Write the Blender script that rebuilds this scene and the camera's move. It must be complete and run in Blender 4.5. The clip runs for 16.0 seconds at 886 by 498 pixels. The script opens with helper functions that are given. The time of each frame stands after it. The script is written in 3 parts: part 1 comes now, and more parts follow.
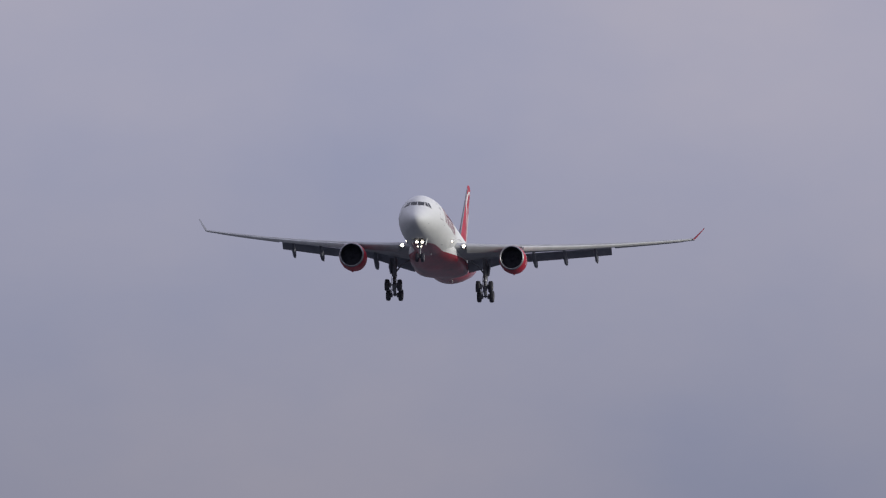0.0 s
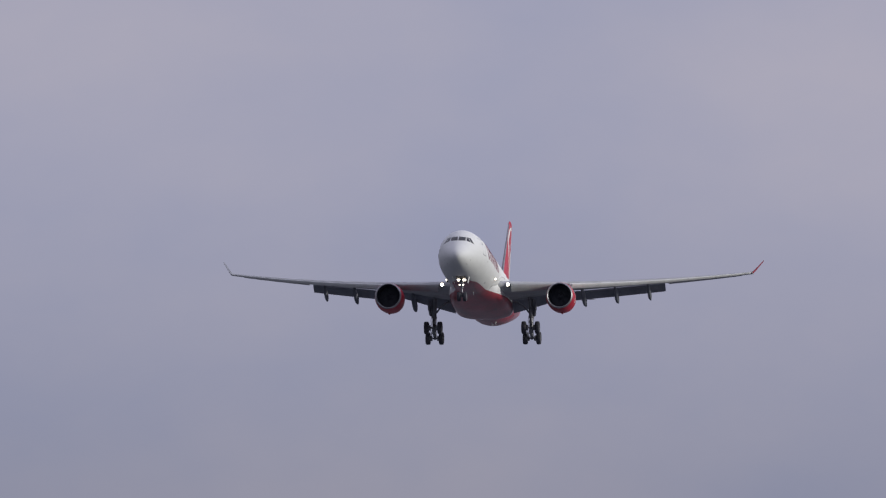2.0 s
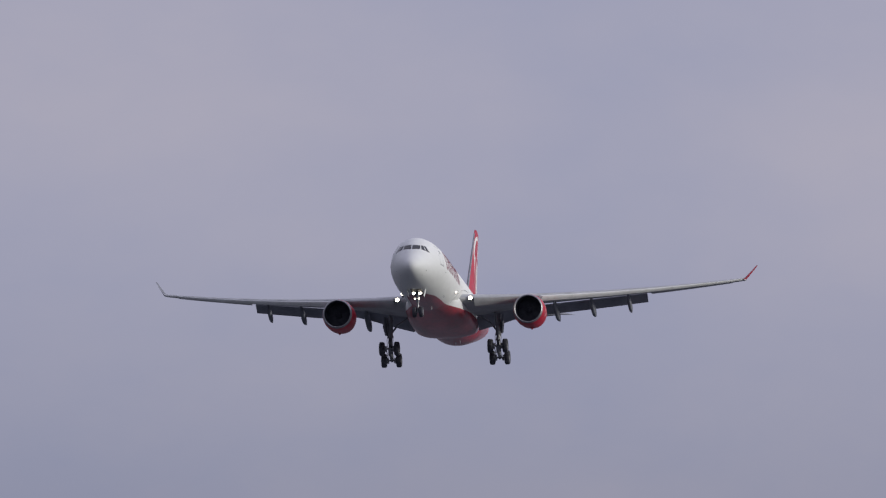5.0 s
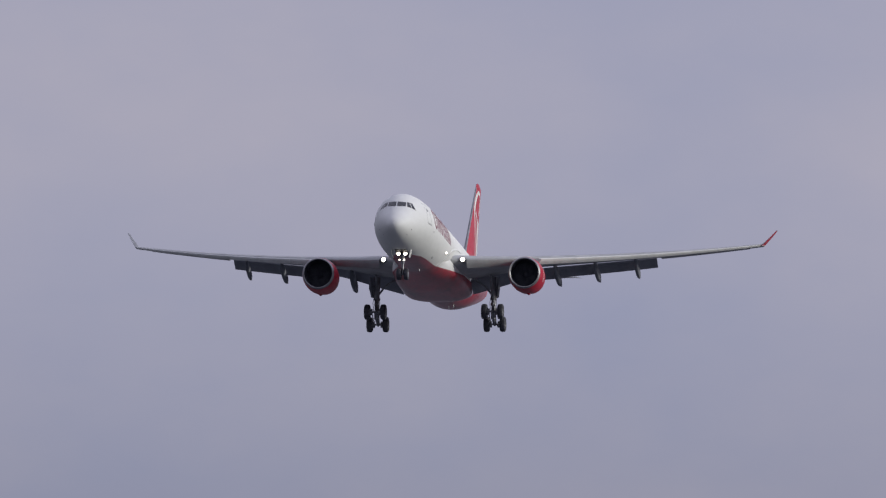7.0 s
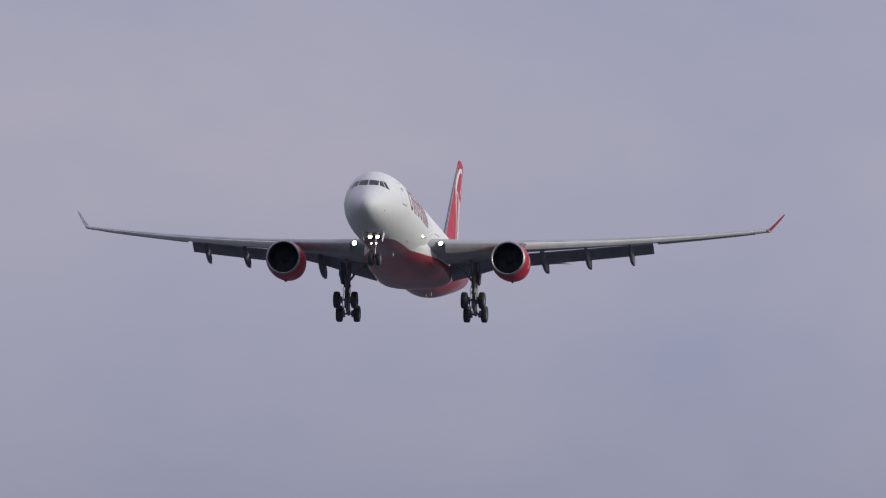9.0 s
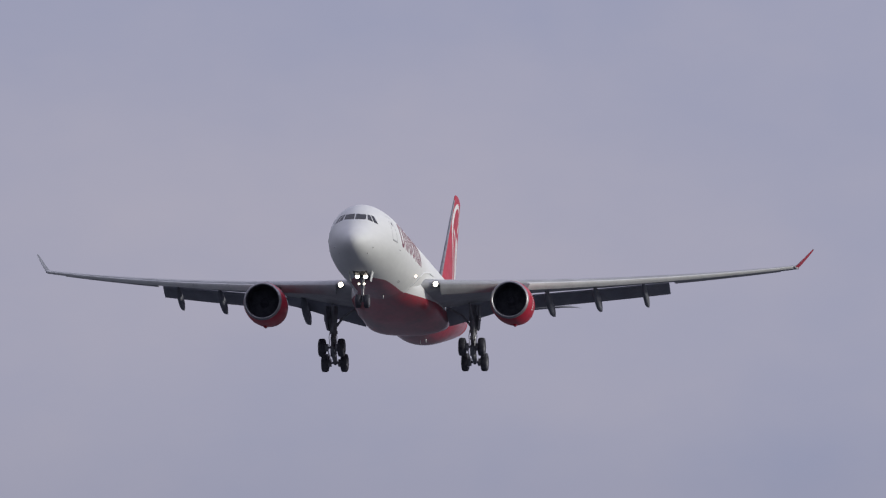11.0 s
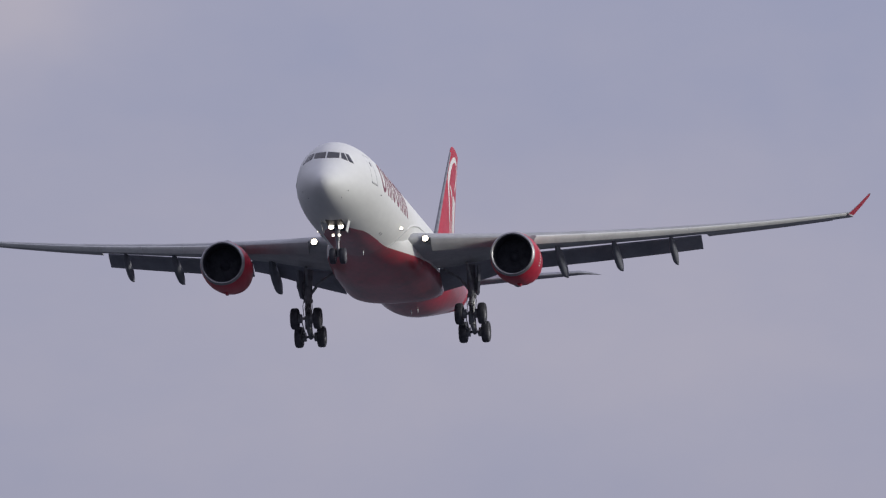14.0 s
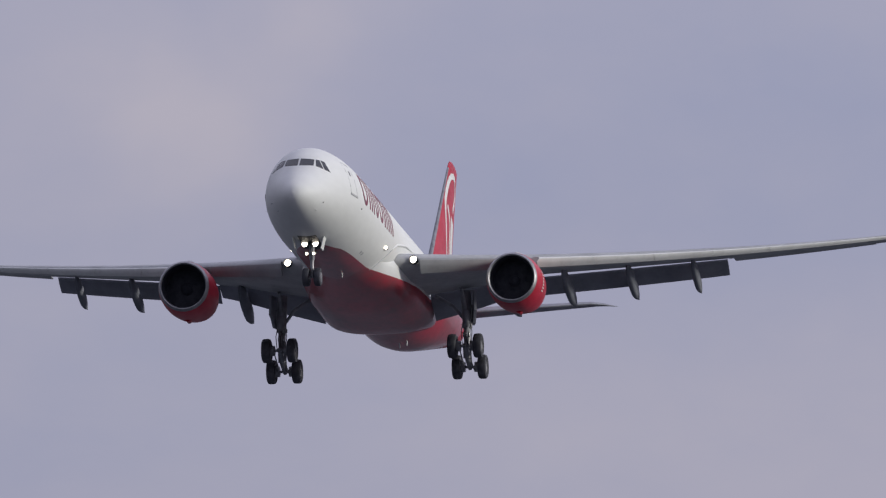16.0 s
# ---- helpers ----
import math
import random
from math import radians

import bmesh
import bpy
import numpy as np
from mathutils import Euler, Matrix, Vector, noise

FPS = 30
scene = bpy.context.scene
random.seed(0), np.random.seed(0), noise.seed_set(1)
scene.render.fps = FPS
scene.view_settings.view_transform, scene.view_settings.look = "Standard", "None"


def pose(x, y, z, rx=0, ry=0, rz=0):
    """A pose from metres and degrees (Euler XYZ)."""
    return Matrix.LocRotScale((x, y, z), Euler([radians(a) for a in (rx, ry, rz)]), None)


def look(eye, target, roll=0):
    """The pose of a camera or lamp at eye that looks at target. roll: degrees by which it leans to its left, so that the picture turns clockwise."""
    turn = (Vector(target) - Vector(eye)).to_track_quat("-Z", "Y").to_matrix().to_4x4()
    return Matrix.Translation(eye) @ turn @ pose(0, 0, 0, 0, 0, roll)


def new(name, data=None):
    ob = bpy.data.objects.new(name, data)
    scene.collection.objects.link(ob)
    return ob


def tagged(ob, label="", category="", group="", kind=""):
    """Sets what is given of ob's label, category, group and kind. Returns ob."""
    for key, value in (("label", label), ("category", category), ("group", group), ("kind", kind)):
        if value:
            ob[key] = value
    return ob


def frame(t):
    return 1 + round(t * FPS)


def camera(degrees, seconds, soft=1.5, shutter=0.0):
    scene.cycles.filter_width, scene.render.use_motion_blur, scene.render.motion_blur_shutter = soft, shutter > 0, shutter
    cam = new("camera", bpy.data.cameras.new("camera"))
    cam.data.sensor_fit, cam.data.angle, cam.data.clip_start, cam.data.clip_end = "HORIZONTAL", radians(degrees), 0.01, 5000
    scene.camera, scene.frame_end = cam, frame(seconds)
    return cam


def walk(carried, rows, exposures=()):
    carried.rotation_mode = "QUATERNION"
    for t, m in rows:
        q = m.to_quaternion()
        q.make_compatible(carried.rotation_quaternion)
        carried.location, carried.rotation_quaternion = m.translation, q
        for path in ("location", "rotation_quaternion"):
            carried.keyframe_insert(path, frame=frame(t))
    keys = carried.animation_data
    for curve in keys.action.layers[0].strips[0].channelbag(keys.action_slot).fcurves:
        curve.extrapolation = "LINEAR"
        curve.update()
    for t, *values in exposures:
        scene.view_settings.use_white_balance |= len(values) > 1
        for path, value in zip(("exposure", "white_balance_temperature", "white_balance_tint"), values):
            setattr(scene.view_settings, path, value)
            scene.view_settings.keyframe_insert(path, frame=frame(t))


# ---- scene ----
# ---- camera and flight ----
FOV = 2.7853
CAMERA_PLACE = (0.0, 0.0, 1.7)
# the airliner: seconds, nose place, roll, pitch and heading
FLIGHT = [
    (0, 39.73, 2107.42, 201.58, 1.584, 3.498, 82.825), (0.5, 37.47, 2073.06, 199.24, 1.296, 3.366, 83.089), (1, 35.09, 2038.71, 196.92, 1.051, 3.288, 83.068),
    (1.5, 32.75, 2004.37, 194.62, 0.753, 3.257, 83.143), (2, 30.37, 1970.04, 192.49, 0.364, 3.603, 83.109), (2.5, 27.96, 1935.72, 190.31, -0.110, 3.844, 83.031),
    (3, 25.54, 1901.38, 188.06, -0.429, 3.930, 82.926), (3.5, 23.14, 1867.05, 185.82, -0.576, 4.017, 82.857), (4, 20.74, 1832.71, 183.52, -0.611, 4.000, 82.763),
    (4.5, 18.32, 1798.36, 181.14, -0.926, 3.777, 82.652), (5, 15.90, 1764.02, 178.79, -0.974, 3.621, 82.534), (5.2, 14.88, 1750.29, 177.90, -1.008, 3.678, 82.381),
    (7.3, 4.81, 1606.05, 168.09, 0.702, 3.229, 81.963), (7.5, 3.87, 1592.31, 167.17, 0.740, 3.147, 82.016), (8, 1.51, 1557.97, 164.88, 1.020, 3.149, 82.024), (8.5, -0.82, 1523.62, 162.58, 1.073, 3.107, 82.096),
    (9, -3.17, 1489.27, 160.31, 1.072, 3.144, 82.129), (9.2, -4.11, 1475.53, 159.40, 1.030, 3.124, 82.122), (11.3, -13.99, 1331.28, 149.74, 0.248, 3.112, 82.324), (11.5, -14.95, 1317.55, 148.87, 0.071, 3.077, 82.292), (12, -17.34, 1283.22, 146.69, -0.224, 3.328, 82.261),
    (12.5, -19.72, 1248.89, 144.47, -0.830, 3.467, 82.247), (13, -22.12, 1214.56, 142.29, -1.388, 3.707, 82.192), (13.5, -24.45, 1180.21, 140.04, -1.472, 3.787, 82.263),
    (14, -26.77, 1145.87, 137.79, -0.827, 3.860, 82.337), (14.5, -29.06, 1111.52, 135.54, -0.049, 3.933, 82.498), (15, -31.38, 1077.17, 133.28, 0.572, 3.995, 82.573),
    (15.5, -33.77, 1042.83, 131.01, 0.333, 4.022, 82.535), (16, -36.15, 1008.49, 128.71, -0.445, 4.004, 82.528),
]
# the camera: seconds, degrees up, degrees to the left
AIM = [
    (0, 5.2965, -1.1685), (0.5, 5.3418, -1.1303), (1, 5.3810, -1.0287),
    (1.5, 5.4473, -0.9219), (2, 5.5225, -0.8425), (2.5, 5.5907, -0.7215),
    (3, 5.6919, -0.6400), (3.5, 5.7677, -0.6455), (4, 5.7804, -0.6517),
    (4.5, 5.7778, -0.6195), (5, 5.7531, -0.6238), (5.2, 5.7414, -0.6125),
    (7.3, 5.7972, -0.3390), (7.5, 5.8149, -0.3176), (8, 5.7802, -0.2706), (8.5, 5.7977, -0.1944),
    (9, 5.9018, -0.1265), (9.2, 5.9521, -0.0894), (11.3, 6.2843, 0.3129), (11.5, 6.3165, 0.3649), (12, 6.3617, 0.4622),
    (12.5, 6.4301, 0.5742), (13, 6.4819, 0.6905), (13.5, 6.5017, 0.8195),
    (14, 6.5142, 0.9518), (14.5, 6.6029, 1.0685), (15, 6.7372, 1.2898),
    (15.5, 6.8369, 1.4337), (16, 6.9428, 1.5753),
]

EXPOSURES = [(0, 0.0), (16, 0.0)]
SKY_STRENGTH, SUN_POWER, SUN_SIZE = 1.015, 1.85, 5.0

cam = camera(FOV, 16.0, soft=1.25)
walk(cam, [(t, pose(*CAMERA_PLACE, 90 + up, 0, turn)) for t, up, turn in AIM], EXPOSURES)

# ---- sky and sun ----
ZENITH, SUN_SIDE = 1.6, 0.34      # how much brighter the sheet is overhead, and towards its thin side
THIN_SIDE = (0.76, 0.65, 0.0)
SUN_TURN, SUN_HEIGHT = 80.0, 14.5      # degrees to the right of the way back to the camera, and above the horizon


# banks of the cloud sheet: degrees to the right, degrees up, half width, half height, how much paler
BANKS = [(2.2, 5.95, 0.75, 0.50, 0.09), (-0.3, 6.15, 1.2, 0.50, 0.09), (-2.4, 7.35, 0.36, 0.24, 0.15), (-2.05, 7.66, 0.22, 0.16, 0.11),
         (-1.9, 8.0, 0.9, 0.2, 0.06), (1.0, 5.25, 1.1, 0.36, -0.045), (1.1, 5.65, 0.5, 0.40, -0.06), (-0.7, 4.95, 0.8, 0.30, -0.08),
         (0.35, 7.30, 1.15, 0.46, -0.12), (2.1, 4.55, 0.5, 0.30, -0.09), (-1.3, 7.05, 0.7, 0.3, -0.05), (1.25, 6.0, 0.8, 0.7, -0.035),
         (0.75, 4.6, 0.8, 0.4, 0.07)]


def make_world():
    world = bpy.data.worlds.new("overcast_sky")
    scene.world = world
    world.use_nodes = True
    nt = world.node_tree
    nt.nodes.clear()
    N, L = nt.nodes.new, nt.links.new
    out, bg = N("ShaderNodeOutputWorld"), N("ShaderNodeBackground")
    sky = N("ShaderNodeTexSky")
    sky.sky_type, sky.sun_disc = "NISHITA", False
    sky.sun_elevation, sky.sun_rotation = radians(SUN_HEIGHT), radians(180 - SUN_TURN)
    coord = N("ShaderNodeTexCoord")

    def cloud(scale, stretch, shift, detail, rough):
        place = N("ShaderNodeMapping")
        place.inputs["Scale"].default_value = (scale, scale, scale * stretch)
        place.inputs["Location"].default_value = shift
        tex = N("ShaderNodeTexNoise")
        tex.inputs["Scale"].default_value = 1.0
        tex.inputs["Detail"].default_value = detail
        tex.inputs["Roughness"].default_value = rough
        L(coord.outputs["Generated"], place.inputs["Vector"])
        L(place.outputs["Vector"], tex.inputs["Vector"])
        return tex.outputs["Fac"]

    def value(op, a, b, c=None):
        m = N("ShaderNodeMath")
        m.operation = op
        for k, v in enumerate((a, b, c)):
            if v is None:
                continue
            if isinstance(v, (int, float)):
                m.inputs[k].default_value = v
            else:
                L(v, m.inputs[k])
        return m.outputs[0]

    large = cloud(30.0, 1.6, (3.1, 0.4, 7.7), 3.0, 0.5)
    small = cloud(110.0, 1.8, (1.7, 5.2, 2.9), 4.0, 0.55)
    fac = value("MULTIPLY_ADD", large, 0.24, 0.685 - 0.12 - 0.09)
    fac = value("MULTIPLY_ADD", small, 0.18, fac)
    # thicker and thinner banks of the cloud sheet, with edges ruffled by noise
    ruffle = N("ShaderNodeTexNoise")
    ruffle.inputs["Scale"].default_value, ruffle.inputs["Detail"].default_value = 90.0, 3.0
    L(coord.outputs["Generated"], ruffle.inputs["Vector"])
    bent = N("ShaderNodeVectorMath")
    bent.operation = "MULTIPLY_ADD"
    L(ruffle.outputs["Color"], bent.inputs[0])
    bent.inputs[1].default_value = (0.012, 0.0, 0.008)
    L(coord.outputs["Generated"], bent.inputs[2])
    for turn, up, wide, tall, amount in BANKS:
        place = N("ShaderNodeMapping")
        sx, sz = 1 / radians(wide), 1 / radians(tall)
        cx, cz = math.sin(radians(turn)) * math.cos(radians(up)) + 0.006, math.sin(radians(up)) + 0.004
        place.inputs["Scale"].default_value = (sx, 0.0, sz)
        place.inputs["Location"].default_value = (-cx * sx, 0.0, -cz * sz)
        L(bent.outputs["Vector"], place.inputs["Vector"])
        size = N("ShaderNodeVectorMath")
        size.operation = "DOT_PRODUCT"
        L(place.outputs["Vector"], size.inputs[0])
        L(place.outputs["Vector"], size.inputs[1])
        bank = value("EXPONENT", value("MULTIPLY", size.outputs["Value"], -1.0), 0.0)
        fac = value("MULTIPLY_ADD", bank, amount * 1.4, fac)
    ramp = N("ShaderNodeValToRGB")
    ramp.color_ramp.elements[0].position, ramp.color_ramp.elements[0].color = 0.45, (0.275, 0.300, 0.451, 1)
    ramp.color_ramp.elements[1].position, ramp.color_ramp.elements[1].color = 0.92, (0.436, 0.408, 0.489, 1)
    L(fac, ramp.inputs["Fac"])
    # the sheet thickens towards the horizon
    height = N("ShaderNodeSeparateXYZ")
    L(coord.outputs["Generated"], height.inputs["Vector"])
    haze = N("ShaderNodeMapRange")
    haze.interpolation_type = "SMOOTHSTEP"
    haze.inputs["From Min"].default_value, haze.inputs["From Max"].default_value = 0.070, 0.104
    haze.inputs["To Min"].default_value, haze.inputs["To Max"].default_value = 0.76, 1.03
    L(height.outputs["Z"], haze.inputs["Value"])
    # brighter towards the zenith and towards the sheet's thin side
    zenith = value("MULTIPLY_ADD", height.outputs["Z"], ZENITH, 1.0 - 0.1 * ZENITH)
    side = N("ShaderNodeVectorMath")
    side.operation = "DOT_PRODUCT"
    L(coord.outputs["Generated"], side.inputs[0])
    side.inputs[1].default_value = THIN_SIDE
    flank = value("MULTIPLY_ADD", side.outputs["Value"], SUN_SIDE, 1.0 - SUN_SIDE * THIN_SIDE[1])
    gain = value("MULTIPLY", value("MULTIPLY", zenith, flank), haze.outputs["Result"])
    thick = N("ShaderNodeVectorMath")
    thick.operation = "SCALE"
    L(ramp.outputs["Color"], thick.inputs[0])
    L(gain, thick.inputs["Scale"])
    # thin blue sky behind the cloud sheet
    tint = N("ShaderNodeVectorMath")
    tint.operation = "SCALE"
    tint.inputs["Scale"].default_value = 0.05
    L(sky.outputs["Color"], tint.inputs[0])
    mix = N("ShaderNodeMix")
    mix.data_type = "RGBA"
    mix.inputs["Factor"].default_value = 0.9
    L(tint.outputs["Vector"], mix.inputs["A"])
    L(thick.outputs["Vector"], mix.inputs["B"])
    L(mix.outputs["Result"], bg.inputs["Color"])
    bg.inputs["Strength"].default_value = SKY_STRENGTH
    L(bg.outputs["Background"], out.inputs["Surface"])


make_world()
sun = new("sun", bpy.data.lights.new("sun", "SUN"))
sun.data.energy, sun.data.angle, sun.data.color = SUN_POWER, radians(SUN_SIZE), (1.0, 0.972, 0.89)
a, e = radians(SUN_TURN), radians(SUN_HEIGHT)
sun.matrix_world = look((0, 0, 0), (-math.sin(a) * math.cos(e), math.cos(a) * math.cos(e), -math.sin(e)))


# ---- materials ----
def material(name, base, rough=0.5, metal=0.0, coat=0.0, vary=0.06, scale=0.8, grain=9.0, bump=0.0, dark=None, streak=1.0):
    """A painted or bare surface with stains at one scale and grain at another; streak stretches the stains along the body."""
    mat = bpy.data.materials.new(name)
    mat.use_nodes = True
    nt = mat.node_tree
    N, L = nt.nodes.new, nt.links.new
    b = nt.nodes["Principled BSDF"]
    b.inputs["Roughness"].default_value = rough
    b.inputs["Metallic"].default_value = metal
    b.inputs["Coat Weight"].default_value = coat
    b.inputs["Coat Roughness"].default_value = 0.12
    coord, place = N("ShaderNodeTexCoord"), N("ShaderNodeMapping")
    place.inputs["Scale"].default_value = (1 / streak, 1, 1)
    L(coord.outputs["Object"], place.inputs["Vector"])
    big, fine = N("ShaderNodeTexNoise"), N("ShaderNodeTexNoise")
    big.inputs["Scale"].default_value, big.inputs["Detail"].default_value = scale, 4
    fine.inputs["Scale"].default_value, fine.inputs["Detail"].default_value = grain, 5
    L(place.outputs["Vector"], big.inputs["Vector"])
    L(place.outputs["Vector"], fine.inputs["Vector"])
    m = N("ShaderNodeMath")
    m.operation = "MULTIPLY_ADD"
    L(fine.outputs["Fac"], m.inputs[0])
    m.inputs[1].default_value = 0.4
    L(big.outputs["Fac"], m.inputs[2])
    ramp = N("ShaderNodeValToRGB")
    low = dark or tuple(c * (1 - 2.2 * vary) for c in base)
    high = tuple(min(1.0, c * (1 + vary)) for c in base)
    ramp.color_ramp.elements[0].position, ramp.color_ramp.elements[0].color = 0.42, (*low, 1)
    ramp.color_ramp.elements[1].position, ramp.color_ramp.elements[1].color = 0.88, (*high, 1)
    L(m.outputs[0], ramp.inputs["Fac"])
    L(ramp.outputs["Color"], b.inputs["Base Color"])
    r = N("ShaderNodeMapRange")
    r.inputs["From Min"].default_value, r.inputs["From Max"].default_value = 0.4, 0.9
    r.inputs["To Min"].default_value, r.inputs["To Max"].default_value = min(1, rough * 1.25), rough * 0.85
    L(m.outputs[0], r.inputs["Value"])
    L(r.outputs["Result"], b.inputs["Roughness"])
    if bump:
        bm_ = N("ShaderNodeBump")
        bm_.inputs["Strength"].default_value, bm_.inputs["Distance"].default_value = 0.4, bump
        L(fine.outputs["Fac"], bm_.inputs["Height"])
        L(bm_.outputs["Normal"], b.inputs["Normal"])
    return mat


def lamp_material(name, colour, power):
    mat = bpy.data.materials.new(name)
    mat.use_nodes = True
    b = mat.node_tree.nodes["Principled BSDF"]
    b.inputs["Base Color"].default_value = (0.8, 0.8, 0.8, 1)
    b.inputs["Emission Color"].default_value = (*colour, 1)
    b.inputs["Emission Strength"].default_value = power
    return mat


WHITE = material("white_paint", (0.725, 0.74, 0.715), 0.60, coat=0.0, vary=0.035, scale=0.35, grain=3.0, streak=3.0)
RED = material("red_paint", (0.48, 0.008, 0.032), 0.45, coat=0.05, vary=0.08, scale=0.5, grain=3.0, streak=2.0, dark=(0.38, 0.010, 0.028))
# grime mottles, plus the underside's shade darkened into the red
BELLY = material("grimy_shaded_belly_red_paint", (0.42, 0.012, 0.030), 0.40, coat=0.55, vary=0.08, scale=0.40, grain=2.5, streak=2.2, dark=(0.19, 0.075, 0.078))
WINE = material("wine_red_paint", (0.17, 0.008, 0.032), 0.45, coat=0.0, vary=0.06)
GREY = material("grey_wing_paint", (0.40, 0.412, 0.415), 0.55, coat=0.0, vary=0.08, scale=0.5, grain=4.0)
SLAT = material("pale_slat_paint", (0.76, 0.77, 0.745), 0.7, coat=0.0, vary=0.06, scale=0.8, grain=5.0)
# darker copy of SLAT: shade at the wing root put into the colour
INNER_SLAT = material("shaded_slat_paint", (0.31, 0.32, 0.325), 0.8, vary=0.06, scale=0.8, grain=5.0)
# FLAP, STEEL and RUBBER are lifted and blued to stand in for haze
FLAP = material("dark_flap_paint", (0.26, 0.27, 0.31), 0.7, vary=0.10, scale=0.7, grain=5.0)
METAL = material("bare_aluminium", (0.34, 0.34, 0.35), 0.5, metal=0.9, vary=0.08, scale=2.0)
STEEL = material("grey_gear_steel", (0.25, 0.255, 0.275), 0.45, metal=0.2, vary=0.18, scale=2.5, grain=14.0)
RUBBER = material("hazed_tyre_rubber", (0.060, 0.062, 0.076), 0.75, vary=0.2, scale=3.0, grain=22.0, bump=0.01)
HUB = material("wheel_hub_metal", (0.30, 0.30, 0.31), 0.4, metal=0.5, vary=0.15, scale=4.0)
# the intake's shade is put into these two near-black colours
DARK = material("shaded_intake_lining", (0.022, 0.024, 0.034), 0.75, vary=0.15, scale=2.0)
BLADE = material("shaded_fan_blade", (0.015, 0.017, 0.026), 0.8, metal=0.0, vary=0.12, scale=3.0)
GLASS = material("dark_cockpit_glass", (0.016, 0.020, 0.021), 0.10, coat=0.0, vary=0.1, scale=3.0)
SEAL = material("black_window_seal", (0.03, 0.03, 0.032), 0.6, vary=0.1)
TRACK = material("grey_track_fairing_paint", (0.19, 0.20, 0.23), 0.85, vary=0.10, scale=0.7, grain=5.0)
JOINT = material("grey_panel_joint", (0.42, 0.43, 0.43), 0.6, vary=0.1)
# unseen ground, tinted blue-grey so that its bounce colours the undersides
GRASS = material("blue_tinted_winter_grass", (0.066, 0.073, 0.085), 0.9, vary=0.3, scale=0.02, grain=0.6, bump=0.03, dark=(0.048, 0.053, 0.062))
LAMP = lamp_material("landing_lamp_glow", (1.0, 0.90, 0.76), 6.0)
LAMP_SMALL = lamp_material("taxi_lamp_glow", (1.0, 0.90, 0.74), 4.0)


# ---- building blocks ----
def smooth(t):
    t = max(0.0, min(1.0, t))
    return t * t * (3 - 2 * t)


def curve(table, x):
    """A smooth value through the (x, value) pairs of a table."""
    xs, ys = [p[0] for p in table], [p[1] for p in table]
    if x <= xs[0]:
        return ys[0]
    if x >= xs[-1]:
        return ys[-1]
    k = max(i for i in range(len(xs) - 1) if xs[i] <= x)

    def slope(i):
        if i in (0, len(xs) - 1):
            j = min(i, len(xs) - 2)
            return (ys[j + 1] - ys[j]) / (xs[j + 1] - xs[j])
        a, b = (ys[i] - ys[i - 1]) / (xs[i] - xs[i - 1]), (ys[i + 1] - ys[i]) / (xs[i + 1] - xs[i])
        return 0.0 if a * b <= 0 else 2 * a * b / (a + b)
    h = xs[k + 1] - xs[k]
    t = (x - xs[k]) / h
    return ((1 + 2 * t) * (1 - t) ** 2 * ys[k] + t * (1 - t) ** 2 * h * slope(k)
            + t * t * (3 - 2 * t) * ys[k + 1] + t * t * (t - 1) * h * slope(k + 1))


